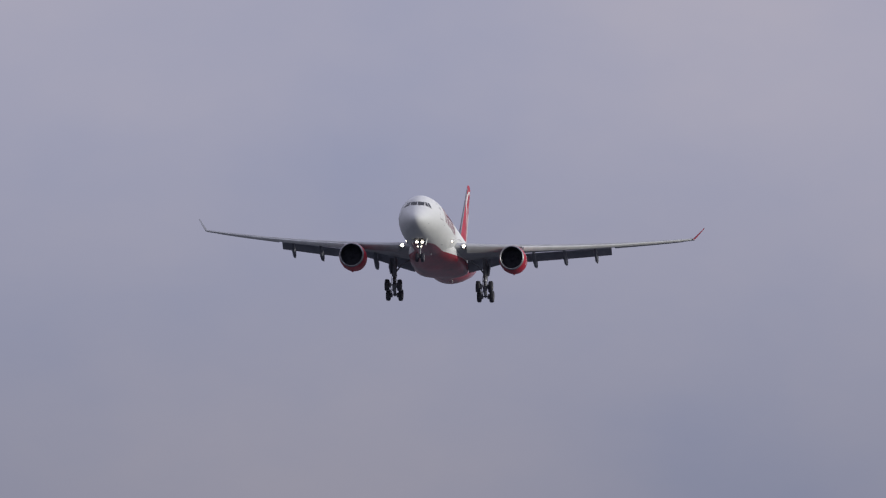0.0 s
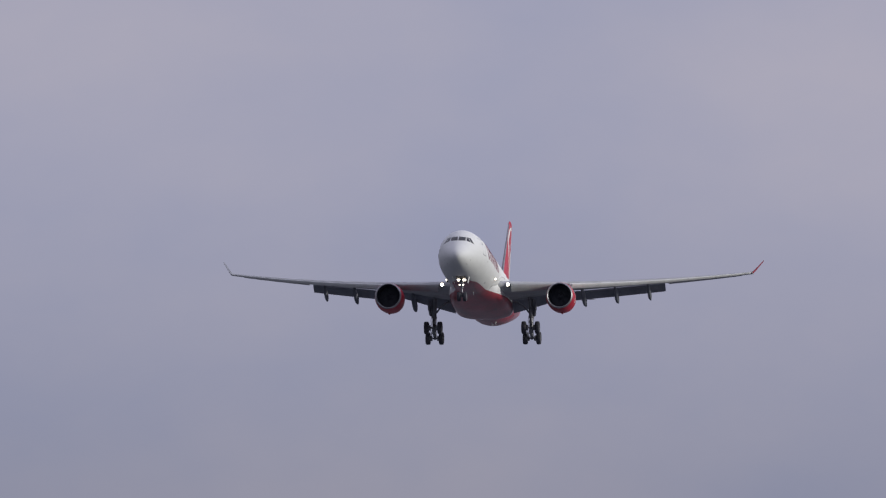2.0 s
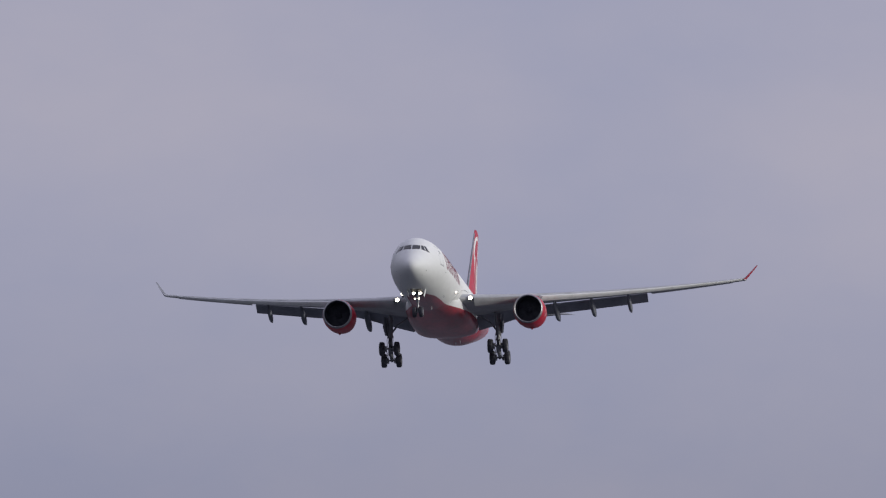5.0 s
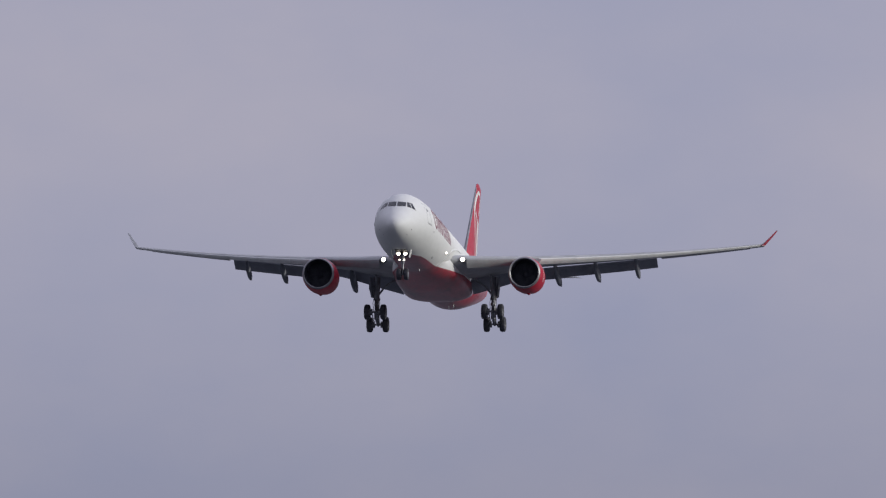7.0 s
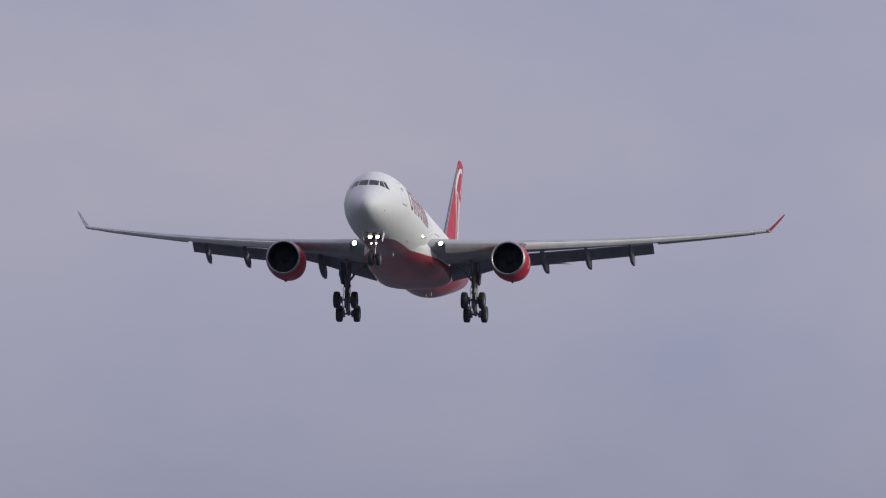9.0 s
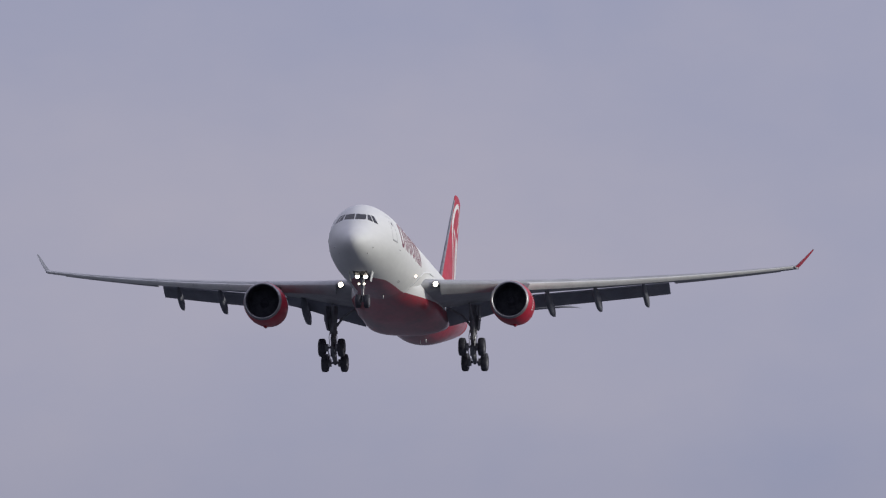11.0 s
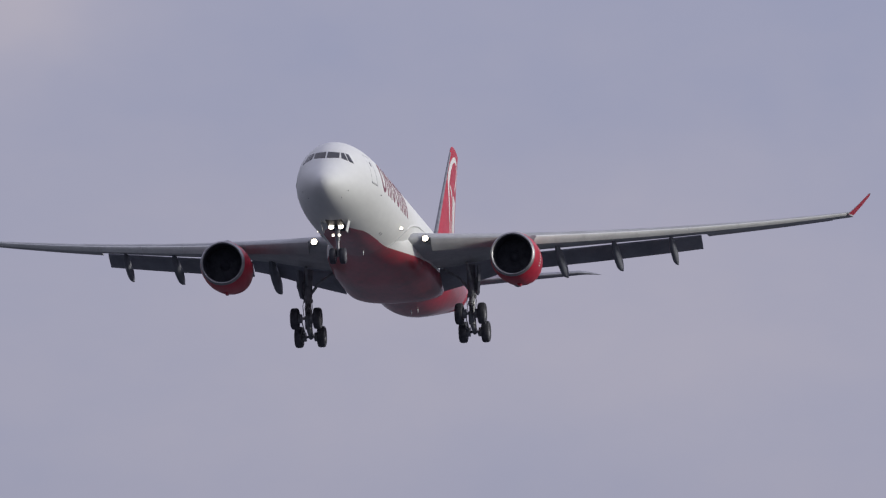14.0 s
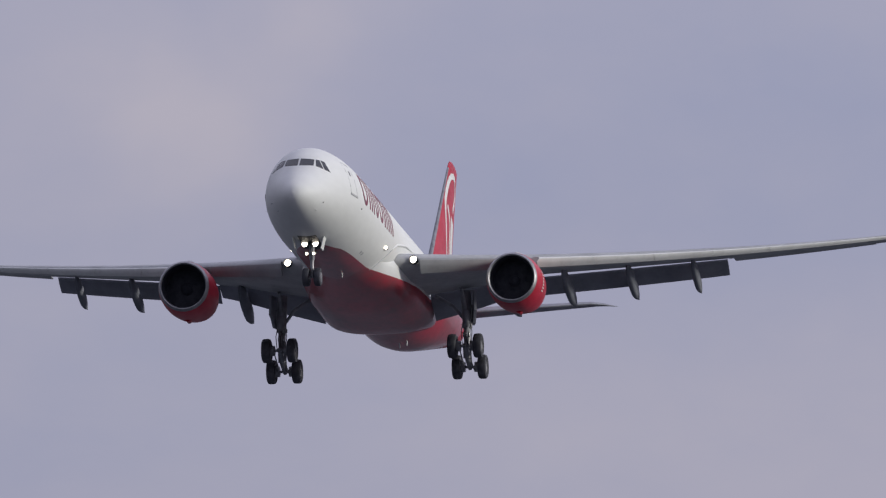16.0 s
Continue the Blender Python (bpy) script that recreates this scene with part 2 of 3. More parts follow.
class Shape:
    """Vertices, faces and a material slot for each face."""

    def __init__(self):
        self.v, self.f, self.m = [], [], []

    def ring(self, points):
        start = len(self.v)
        self.v += [tuple(p) for p in points]
        return list(range(start, len(self.v)))

    def face(self, ids, slot=0):
        self.f.append(tuple(ids))
        self.m.append(slot)

    def loft(self, rings, closed=True, caps=True, slot=0, slots=None):
        ids = [self.ring(r) for r in rings]
        n = len(ids[0])
        for k in range(len(ids) - 1):
            for i in range(n if closed else n - 1):
                j = (i + 1) % n
                self.face((ids[k][i], ids[k][j], ids[k + 1][j], ids[k + 1][i]), slots(k, i) if slots else slot)
        if caps and closed:
            self.face(ids[0][::-1], slots(0, 0) if slots else slot)
            self.face(ids[-1], slots(len(ids) - 2, 0) if slots else slot)
        return self

    def tube(self, path, radii, n=16, caps=True, slot=0, squash=1.0):
        """A round bar through the points of a path."""
        rings = []
        for k, p in enumerate(path):
            a, b = Vector(path[max(k - 1, 0)]), Vector(path[min(k + 1, len(path) - 1)])
            way = (b - a).normalized()
            side = way.cross(Vector((0, 0, 1)) if abs(way.z) < 0.9 else Vector((1, 0, 0))).normalized()
            up = side.cross(way)
            r = radii[k] if isinstance(radii, (list, tuple)) else radii
            rings.append([Vector(p) + r * (math.cos(q) * side + squash * math.sin(q) * up) for q in [2 * math.pi * i / n for i in range(n)]])
        return self.loft(rings, caps=caps, slot=slot)

    def spin(self, profile, centre, n=48, axis="x", slot=0, closed_profile=False):
        """Turns (along, radius) pairs round an axis through the centre."""
        cx, cy, cz = centre
        rings = []
        for i in range(n):
            q = 2 * math.pi * i / n
            c, s = math.cos(q), math.sin(q)
            if axis == "x":
                rings.append([(cx + h, cy + r * c, cz + r * s) for h, r in profile])
            elif axis == "y":
                rings.append([(cx + r * c, cy + h, cz - r * s) for h, r in profile])
            else:
                rings.append([(cx + r * c, cy + r * s, cz + h) for h, r in profile])
        ids = [self.ring(r) for r in rings]
        m = len(profile)
        for i in range(n):
            j = (i + 1) % n
            for k in range(m if closed_profile else m - 1):
                l = (k + 1) % m
                self.face((ids[i][k], ids[i][l], ids[j][l], ids[j][k]), slot)
        return self

    def box(self, low, high, bevel=0.0, slot=0):
        (x0, y0, z0), (x1, y1, z1) = low, high
        b = bevel

        def rect(z, d):
            return [(x0 + d, y0 + b, z), (x0 + b, y0 + d, z), (x1 - b, y0 + d, z), (x1 - d, y0 + b, z),
                    (x1 - d, y1 - b, z), (x1 - b, y1 - d, z), (x0 + b, y1 - d, z), (x0 + d, y1 - b, z)]
        if b:
            return self.loft([rect(z0, b * 0.6), rect(z0 + b, 0), rect(z1 - b, 0), rect(z1, b * 0.6)], slot=slot)
        c = [(x0, y0), (x1, y0), (x1, y1), (x0, y1)]
        return self.loft([[(x, y, z0) for x, y in c], [(x, y, z1) for x, y in c]], slot=slot)

    def moved(self, m, start=0):
        self.v[start:] = [tuple(m @ Vector(p)) for p in self.v[start:]]
        return self


def part(name, shape, mats, parent, label="", sharp=35.0):
    """Links a shape as one mesh object under a thing or under a part."""
    me = bpy.data.meshes.new(name)
    me.from_pydata(shape.v, [], shape.f)
    for mat in mats if isinstance(mats, (list, tuple)) else [mats]:
        me.materials.append(mat)
    me.polygons.foreach_set("material_index", shape.m)
    bm = bmesh.new()
    bm.from_mesh(me)
    bmesh.ops.remove_doubles(bm, verts=bm.verts, dist=0.0004)
    bmesh.ops.recalc_face_normals(bm, faces=bm.faces)
    bm.to_mesh(me)
    bm.free()
    me.polygons.foreach_set("use_smooth", [True] * len(me.polygons))
    me.set_sharp_from_angle(angle=radians(sharp))
    ob = new(name, me)
    ob.parent = parent
    return tagged(ob, label)


def mirrored(shape, side):
    """The shape itself for starboard (+1), its mirror image for port (-1)."""
    s = Shape()
    s.v = [(x, y * side, z) for x, y, z in shape.v]
    s.f = [f if side > 0 else f[::-1] for f in shape.f]
    s.m = list(shape.m)
    return s


# ---- the ground under the approach ----
def build_ground():
    s = Shape()
    n = 64
    rings = []
    for r in (2, 40, 200, 900, 2600, 6000, 12000):
        rings.append([(r * math.cos(2 * math.pi * i / n), r * math.sin(2 * math.pi * i / n), 0.0) for i in range(n)])
    ids = [s.ring(r) for r in rings]
    for k in range(len(ids) - 1):
        for i in range(n):
            j = (i + 1) % n
            s.face((ids[k][i], ids[k + 1][i], ids[k + 1][j], ids[k][j]))
    s.face(ids[0])
    ground = part("ground", s, GRASS, None)
    tagged(ground, "flat dark blue-grey grassland under the approach path", "ground", kind="structure")


build_ground()

# ---- the airliner: x runs aft from the nose, y to starboard, z up from the fuselage's axis ----
airliner = new("airliner")
tagged(airliner, "white and red twin-engined wide-body airliner with gear and flaps down", "airliner")

TOP = [(0, -0.95), (0.06, -0.68), (0.2, -0.44), (0.5, -0.14), (1, 0.27), (1.5, 0.60), (1.9, 0.90), (2.3, 1.22), (2.7, 1.54), (3.2, 1.88), (4, 2.26),
       (5, 2.56), (6, 2.72), (7.5, 2.81), (9, 2.82), (44, 2.82), (50, 2.70), (55, 2.35), (58.0, 1.95)]
BOTTOM = [(0, -0.95), (0.06, -1.2), (0.2, -1.40), (0.5, -1.64), (1, -1.87), (1.5, -2.03), (2, -2.15), (3, -2.30), (4, -2.42), (5, -2.52), (6, -2.60),
          (7.5, -2.71), (9, -2.79), (11, -2.82), (36, -2.82), (38, -2.78), (40, -2.55), (42, -2.18), (44, -1.78), (49, -0.75), (54, 0.30), (58.0, 1.35)]
WIDTH = [(0, 0), (0.06, 0.28), (0.2, 0.52), (0.5, 0.82), (1, 1.15), (1.5, 1.39), (2, 1.59), (3, 1.91), (4, 2.16), (5, 2.36), (6, 2.52),
         (7.5, 2.69), (9, 2.78), (10.5, 2.82), (38, 2.82), (43, 2.66), (48, 2.20), (53, 1.40), (56.5, 0.72), (58.0, 0.32)]
MIDDLE = [(0, -0.95), (2, -0.62), (4, -0.30), (7, -0.05), (9, 0), (38, 0), (46, 0.35), (52, 0.90), (58.0, 1.62)]
# where the red belly meets the white side
BELLY_EDGE = [(5.8, -2.62), (6.7, -2.61), (8, -2.56), (9.2, -2.47), (12.6, -2.36), (15.9, -2.28), (19, -2.07), (25.6, -1.54), (31, -1.35), (36, -0.8), (40, 0.5), (44, 1.8), (48, 2.5), (58, 2.5)]


def hull(x, q):
    """A point of the fuselage's skin: q is 0 at the top and pi at the keel."""
    w, mid = curve(WIDTH, x), curve(MIDDLE, x)
    h = (curve(TOP, x) - mid) if math.cos(q) >= 0 else (mid - curve(BOTTOM, x))
    return (x, w * math.sin(q), mid + h * math.cos(q))


def hull_angle(x, z):
    mid = curve(MIDDLE, x)
    h = (curve(TOP, x) - mid) if z >= mid else (mid - curve(BOTTOM, x))
    return math.acos(max(-1.0, min(1.0, (z - mid) / max(h, 1e-6))))


def hull_at(x, z, side, lift=0.0):
    """The skin at a station and height, lifted off it."""
    q = hull_angle(x, z)
    p = Vector(hull(x, q * side))
    a = Vector(hull(x, (q + 0.02) * side)) - Vector(hull(x, (q - 0.02) * side))
    b = Vector(hull(x + 0.05, q * side)) - Vector(hull(max(x - 0.05, 0.01), q * side))
    n = a.cross(b).normalized()
    out = Vector((-0.2, p.y, p.z - curve(MIDDLE, x)))
    return p + (n if n.dot(out) > 0 else -n) * lift


def hull_ahead(y, z, lift=0.0):
    """The skin of the nose met from straight ahead."""
    lo, hi = 0.0, 9.0
    for _ in range(40):
        x = (lo + hi) / 2
        mid = curve(MIDDLE, x)
        h = (curve(TOP, x) - mid) if z >= mid else (mid - curve(BOTTOM, x))
        if (y / max(curve(WIDTH, x), 1e-6)) ** 2 + ((z - mid) / max(h, 1e-6)) ** 2 > 1:
            lo = x
        else:
            hi = x
    return hull_at(hi, z, 1 if y >= 0 else -1, lift)


def patch(place, corners, lift, thick, n=6, slot=0, shape=None):
    """A thin curved plate on the skin; place(a, b, lift) finds the skin, corners are four (a, b) pairs."""
    s = shape or Shape()
    grids = []
    for l in (lift, lift - thick):
        g = []
        for i in range(n + 1):
            u = i / n
            row = []
            for j in range(n + 1):
                v = j / n
                a = (corners[0][0] * (1 - u) + corners[1][0] * u) * (1 - v) + (corners[3][0] * (1 - u) + corners[2][0] * u) * v
                b = (corners[0][1] * (1 - u) + corners[1][1] * u) * (1 - v) + (corners[3][1] * (1 - u) + corners[2][1] * u) * v
                row.append(place(a, b, l))
            g.append(s.ring(row))
        grids.append(g)
    top, low = grids
    for i in range(n):
        for j in range(n):
            s.face((top[i][j], top[i + 1][j], top[i + 1][j + 1], top[i][j + 1]), slot)
            s.face((low[i][j], low[i][j + 1], low[i + 1][j + 1], low[i + 1][j]), slot)
    for i in range(n):
        s.face((top[i][0], low[i][0], low[i + 1][0], top[i + 1][0]), slot)
        s.face((top[i][n], top[i + 1][n], low[i + 1][n], low[i][n]), slot)
        s.face((top[0][i], top[0][i + 1], low[0][i + 1], low[0][i]), slot)
        s.face((top[n][i], low[n][i], low[n][i + 1], top[n][i + 1]), slot)
    return s


def build_fuselage():
    xs = [0.0, 0.02, 0.06, 0.12, 0.2, 0.32, 0.5, 0.75] + [1 + 0.25 * i for i in range(37)] + [10.5 + 0.75 * i for i in range(33)] + [34.9 + 0.33 * i for i in range(70)] + [58.0]
    up, low = 26, 14
    rings = []
    for x in xs:
        edge = hull_angle(x, curve(BELLY_EDGE, x)) if x > 5.8 else math.pi * 0.985
        edge = min(edge, math.pi * 0.985)
        qs = [edge * i / up for i in range(up + 1)] + [edge + (math.pi - edge) * i / low for i in range(1, low + 1)]
        pts = [hull(max(x, 0.0005), q) for q in qs]
        rings.append(pts + [(px, -py, pz) for px, py, pz in pts[-2:0:-1]])
    n = len(rings[0])

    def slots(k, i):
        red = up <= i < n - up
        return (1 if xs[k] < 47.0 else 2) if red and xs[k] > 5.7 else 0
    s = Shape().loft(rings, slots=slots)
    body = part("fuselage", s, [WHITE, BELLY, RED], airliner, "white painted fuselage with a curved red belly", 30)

    # six cockpit panes
    for side in (-1, 1):
        def ahead(a, b, l, side=side):
            return hull_ahead(a * side, b, l)

        def beside(a, b, l, side=side):
            return hull_at(a, b, side, l)
        for corners, place in WINDOWS(ahead, beside):
            seal = grow(corners, 0.016)
            part("window_seal", patch(place, seal, 0.006, 0.03), SEAL, body)
            part("cockpit_window", patch(place, corners, 0.014, 0.03), GLASS, body, "dark cockpit window pane")
    return body


def grow(corners, d):
    ca, cb = sum(c[0] for c in corners) / 4, sum(c[1] for c in corners) / 4
    out = []
    for a, b in corners:
        out.append((a + math.copysign(d, a - ca), b + math.copysign(d, b - cb)))
    return out


def WINDOWS(ahead, beside):
    return [([(0.06, 0.98), (0.80, 1.01), (0.76, 1.43), (0.07, 1.47)], ahead),
            ([(0.96, 1.00), (1.31, 0.86), (1.02, 1.43), (0.86, 1.43)], ahead),
            ([(1.38, 0.84), (1.64, 0.74), (1.27, 1.36), (1.09, 1.42)], ahead)]


fuselage = build_fuselage()


def build_markings():
    """The row of red shapes on each flank, the forward doors, probes and small lamps."""
    for side in (-1, 1):
        def skin(a, b, lift, side=side):
            return hull_at(a, b, side, lift)

        def oval(x, z, rx, rz, w):
            s = Shape()
            rows = []
            for i in range(28):
                q = 2 * math.pi * i / 28
                c, si = math.cos(q), math.sin(q)
                inner, outer = (x + (rx - w) * c, z + (rz - w) * si), (x + rx * c, z + rz * si)
                rows.append([skin(*outer, 0.012), skin(*inner, 0.012), skin(*inner, -0.02), skin(*outer, -0.02)])
            s.loft(rows + [rows[0]], caps=False)
            return s
        x = 8.0
        for kind, w, low, high in MARKS:
            if kind == "oval":
                s = oval(x + w / 2, (low + high) / 2, w / 2, (high - low) / 2, 0.27)
            else:
                s = patch(skin, [(x, low), (x + 0.30, low), (x + 0.30, high), (x, high)], 0.012, 0.03, 5)
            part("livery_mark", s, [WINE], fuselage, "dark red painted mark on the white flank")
            x += w + 0.38
        # forward door: joint round it and a grey sill
        for a, b, c, d in ((5.50, 0.02, 5.53, 1.78), (6.59, 0.02, 6.62, 1.78), (5.50, 1.76, 6.62, 1.79)):
            part("door_joint", patch(skin, [(a, b), (c, b), (c, d), (a, d)], 0.008, 0.03, 4), JOINT, fuselage)
        part("door_sill", patch(skin, [(5.46, -0.08), (6.66, -0.08), (6.66, 0.02), (5.46, 0.02)], 0.03, 0.05, 4), JOINT, fuselage, "grey metal door sill")
        part("door_window", patch(skin, [(5.98, 1.10), (6.14, 1.10), (6.14, 1.36), (5.98, 1.36)], 0.012, 0.03, 3), GLASS, fuselage)
        for a, b in ((1.88, -1.19), (1.69, -1.65), (7.63, -0.49)):
            p = hull_at(a, b, side, 0.0)
            o = hull_at(a, b, side, 0.05)
            part("probe", Shape().tube([p, o, o + Vector((-0.07, 0, 0))], [0.035, 0.024, 0.012], 8), JOINT, fuselage)
        for a in (12.05, 12.5):
            part("vent", patch(skin, [(a, -2.16), (a + 0.2, -2.16), (a + 0.2, -2.02), (a, -2.02)], 0.008, 0.02, 3), JOINT, fuselage, "small grey vent")
        o = hull_at(16.1, -1.05, side, 0.07)
        part("lamp_housing", Shape().spin([(0.01, 0.10), (-0.05, 0.115), (0.0, 0.125), (0.5, 0.06)], tuple(o), 16), JOINT, fuselage, "grey lamp housing")
        part("inspection_lamp", Shape().spin([(-0.02, 0.0), (-0.015, 0.07), (0.0, 0.105)], tuple(o), 16), LAMP_SMALL, fuselage, "small glowing wing inspection lamp")


def build_antennas():
    for x, y, tall in ((14.3, -0.45, 0.30), (35.9, -0.26, 0.30), (35.7, -0.72, 0.30)):
        mid, low = curve(MIDDLE, x), curve(BOTTOM, x)
        w = curve(WIDTH, x)
        z = mid - (mid - low) * math.sqrt(1 - (y / w) ** 2) + 0.05
        if 15 < x < 30:
            z = curve(FAIR_LOW, x) + 0.05
        rings = [[(x + dx, y - t, z + dz), (x + dx + c / 2, y - t * 1.6, z + dz), (x + dx + c, y, z + dz), (x + dx + c / 2, y + t * 1.6, z + dz), (x + dx, y + t, z + dz)]
                 for dx, dz, c, t in ((0, 0, 0.42, 0.02), (0.10, -tall * 0.6, 0.30, 0.016), (0.18, -tall, 0.18, 0.008))]
        part("blade_antenna", Shape().loft(rings), WHITE, fuselage, "small white blade antenna under the belly")


MARKS = (("oval", 1.35, -0.10, 1.72), ("bar", 0.30, -0.10, 1.65), ("bar", 0.30, -0.10, 1.65), ("bar", 0.30, -0.10, 2.12), ("oval", 1.10, -0.10, 1.62),
         ("oval", 1.30, -0.10, 1.62), ("bar", 0.30, -0.10, 1.62), ("bar", 0.30, -0.10, 2.12), ("bar", 0.30, -0.10, 1.62), ("bar", 0.30, -0.10, 1.62), ("bar", 0.30, -0.10, 1.60))
build_markings()

# the fairing between wing and belly
FAIR_W = [(14, 2.95), (22.5, 3.04), (25, 3.20), (30, 3.20), (32, 3.06), (34, 2.7), (36, 1.6)]
FAIR_LOW = [(14, -3.15), (21, -3.19), (24, -3.34), (28.5, -3.40), (30.2, -3.34), (32, -3.02), (34, -2.60), (36, -2.2)]
FAIR_TOP = [(14, -0.9), (18, -0.75), (20, -0.35), (22, 0.1), (26, 0.0), (30, -0.5), (33, -1.0), (36, -1.9)]
FAIR_EDGE = [(14, -2.33), (15.9, -2.28), (17.3, -2.22), (20.5, -2.08), (24, -1.85), (27, -1.75), (30, -1.62), (33, -1.5), (36, -1.3)]


def fairing_point(x, q):
    """The fairing's skin, which swells out of the fuselage's skin without a step: q is 0 at its top and pi at the keel."""
    power = 0.75
    w, lo, hi = curve(FAIR_W, x), curve(FAIR_LOW, x), curve(FAIR_TOP, x)
    mid, half = (hi + lo) / 2, (hi - lo) / 2
    c, si = math.cos(q), math.sin(q)
    full = Vector((x, w * abs(si) ** power, mid + half * math.copysign(abs(c) ** power, c)))
    start = hull_angle(x, hi)
    skin = Vector(hull(x, start + (math.pi - start) * q / math.pi))
    skin.y *= 0.985
    skin.z *= 0.985
    return skin.lerp(full, smooth((x - 14.4) / 8.0))


def build_fairing():
    xs = [14.4 + 0.4 * i for i in range(54)] + [36.0]
    up, low = 14, 16
    rings = []
    for x in xs:
        a, b = 0.3, math.pi - 0.05
        for _ in range(30):
            edge = (a + b) / 2
            if fairing_point(x, edge).z > curve(FAIR_EDGE, x):
                a = edge
            else:
                b = edge
        pts = [tuple(fairing_point(x, q)) for q in [edge * i / up for i in range(up + 1)] + [edge + (math.pi - edge) * i / low for i in range(1, low + 1)]]
        rings.append(pts + [(px, -py, pz) for px, py, pz in pts[-2:0:-1]])
    n = len(rings[0])
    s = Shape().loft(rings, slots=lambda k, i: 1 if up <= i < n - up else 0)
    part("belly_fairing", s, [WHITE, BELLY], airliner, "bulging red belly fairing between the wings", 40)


build_fairing()
build_antennas()


def build_root_fillet(side):
    """The seam in front of the wing-root fairing, and an added white bar as the lit edge over the wing's root."""
    seam = [(16.23, 1.72, -2.32), (16.54, 2.06, -1.98), (17.0, 2.385, -1.53), (17.8, 2.645, -1.02), (18.63, 2.765, -0.60), (19.4, 2.80, -0.36)]
    part("fairing_seam", mirrored(Shape().tube(seam, 0.026, 8), side), JOINT, fuselage, "grey seam before the wing-root fairing")
    rim = [(18.2, 2.70, -0.82), (18.63, 2.77, -0.58), (19.4, 2.81, -0.33), (20.85, 2.84, -0.06), (22.3, 2.84, 0.16), (25, 2.82, 0.30)]
    part("lit_root_rim", mirrored(Shape().tube(rim, [0.02, 0.06, 0.075, 0.075, 0.075, 0.03], 10), side), WHITE, fuselage, "white bar added as the lit edge over the wing root")


for side in (1, -1):
    build_root_fillet(side)


def build_nose_bay_shade():
    """Black plate on the belly skin, painted as the shade in the open nose bay."""
    def under(a, b, lift):
        w, mid = curve(WIDTH, a), curve(MIDDLE, a)
        return Vector((a, b, mid - (mid - curve(BOTTOM, a)) * math.sqrt(1 - (b / w) ** 2) - lift))
    part("gear_bay_shade", patch(under, [(4.9, -0.52), (7.7, -0.60), (7.7, 0.60), (4.9, 0.52)], 0.010, 0.03, 10), SEAL, fuselage, "black plate as the shade in the nose gear bay")


build_nose_bay_shade()


# ---- wings ----
def le(y):
    d = y - 3.63
    return Vector((20.30 + 0.645 * d, y, -1.0 + 0.0993 * d + 0.0018 * d * d + 0.000012 * d ** 3))


def chord(y):
    return 10.4 + (7.3 - 10.4) * (y - 2.82) / 6.58 if y < 9.4 else 7.3 + (2.5 - 7.3) * (y - 9.4) / 19.6


def twist(y):
    return radians(curve([(0, 3.0), (5, 1.2), (9.4, -1.8), (20, -3.8), (29, -4.2)], y))


def thickness(y):
    return curve([(0, 0.15), (9.4, 0.112), (20, 0.10), (29, 0.09)], y)


def foil(s, t, top):
    yt = 5 * t * (0.2969 * math.sqrt(s) - 0.126 * s - 0.3516 * s * s + 0.2843 * s ** 3 - 0.1036 * s ** 4)
    camber = 0.012 * math.sin(math.pi * s) + 0.012 * s * s * math.sin(math.pi * s)
    return camber + (yt if top else -yt)


def wing_point(y, s, h):
    """A point s chords behind the leading edge and h chords above the chord line."""
    c, a = chord(y), twist(y)
    p = le(y)
    return Vector((p.x + c * (s * math.cos(a) + h * math.sin(a)), y, p.z + c * (h * math.cos(a) - s * math.sin(a))))


def wing_ring(y, s_top, s_low, n=16, s_first=0.0):
    t = thickness(y)
    tops = [s_first + (s_top - s_first) * (1 - math.cos(math.pi / 2 * (1 - i / n))) for i in range(n)]
    lows = [s_first + (s_low - s_first) * (1 - math.cos(math.pi / 2 * i / n)) for i in range(n + 1)]
    return [wing_point(y, s, foil(s, t, True)) for s in tops] + [wing_point(y, s, foil(s, t, False)) for s in lows]


def panel_ring(y, origin_s, origin_h, size, droop, t, n=10):
    """A flap's or aileron's section: its nose at (origin_s, origin_h), size chords long, turned down."""
    pts = []
    a = radians(droop)
    for i in range(2 * n):
        k = i if i <= n else 2 * n - i
        s = 1 - math.cos(math.pi / 2 * (n - k) / n) if i <= n else 1 - math.cos(math.pi / 2 * (n - k) / n)
        h = foil(s, t, i <= n)
        ds, dh = size * (s * math.cos(a) + h * math.sin(a)), size * (h * math.cos(a) - s * math.sin(a))
        pts.append(wing_point(y, origin_s + ds, origin_h + dh))
    return pts


def slat_ring(y, n=9):
    """A curved slat carried forward and down from the leading edge."""
    t = thickness(y)
    outer = [(s, foil(s, t, True)) for s in [0.15 * (1 - i / n) ** 2 for i in range(n + 1)]] + [(s, foil(s, t, False)) for s in (0.01, 0.03, 0.055, 0.08)]
    inner = [(0.083, foil(0.08, t, False) + 0.012), (0.07, 0.0), (0.075, foil(0.08, t, True) - 0.022), (0.11, foil(0.11, t, True) - 0.012)]
    a = radians(20)
    pts = []
    for s, h in outer + inner:
        ds, dh = s * math.cos(a) + h * math.sin(a), h * math.cos(a) - s * math.sin(a)
        pts.append(wing_point(y, ds - 0.055, dh - 0.012))
    return pts


def span(a, b, n):
    return [a + (b - a) * i / n for i in range(n + 1)]


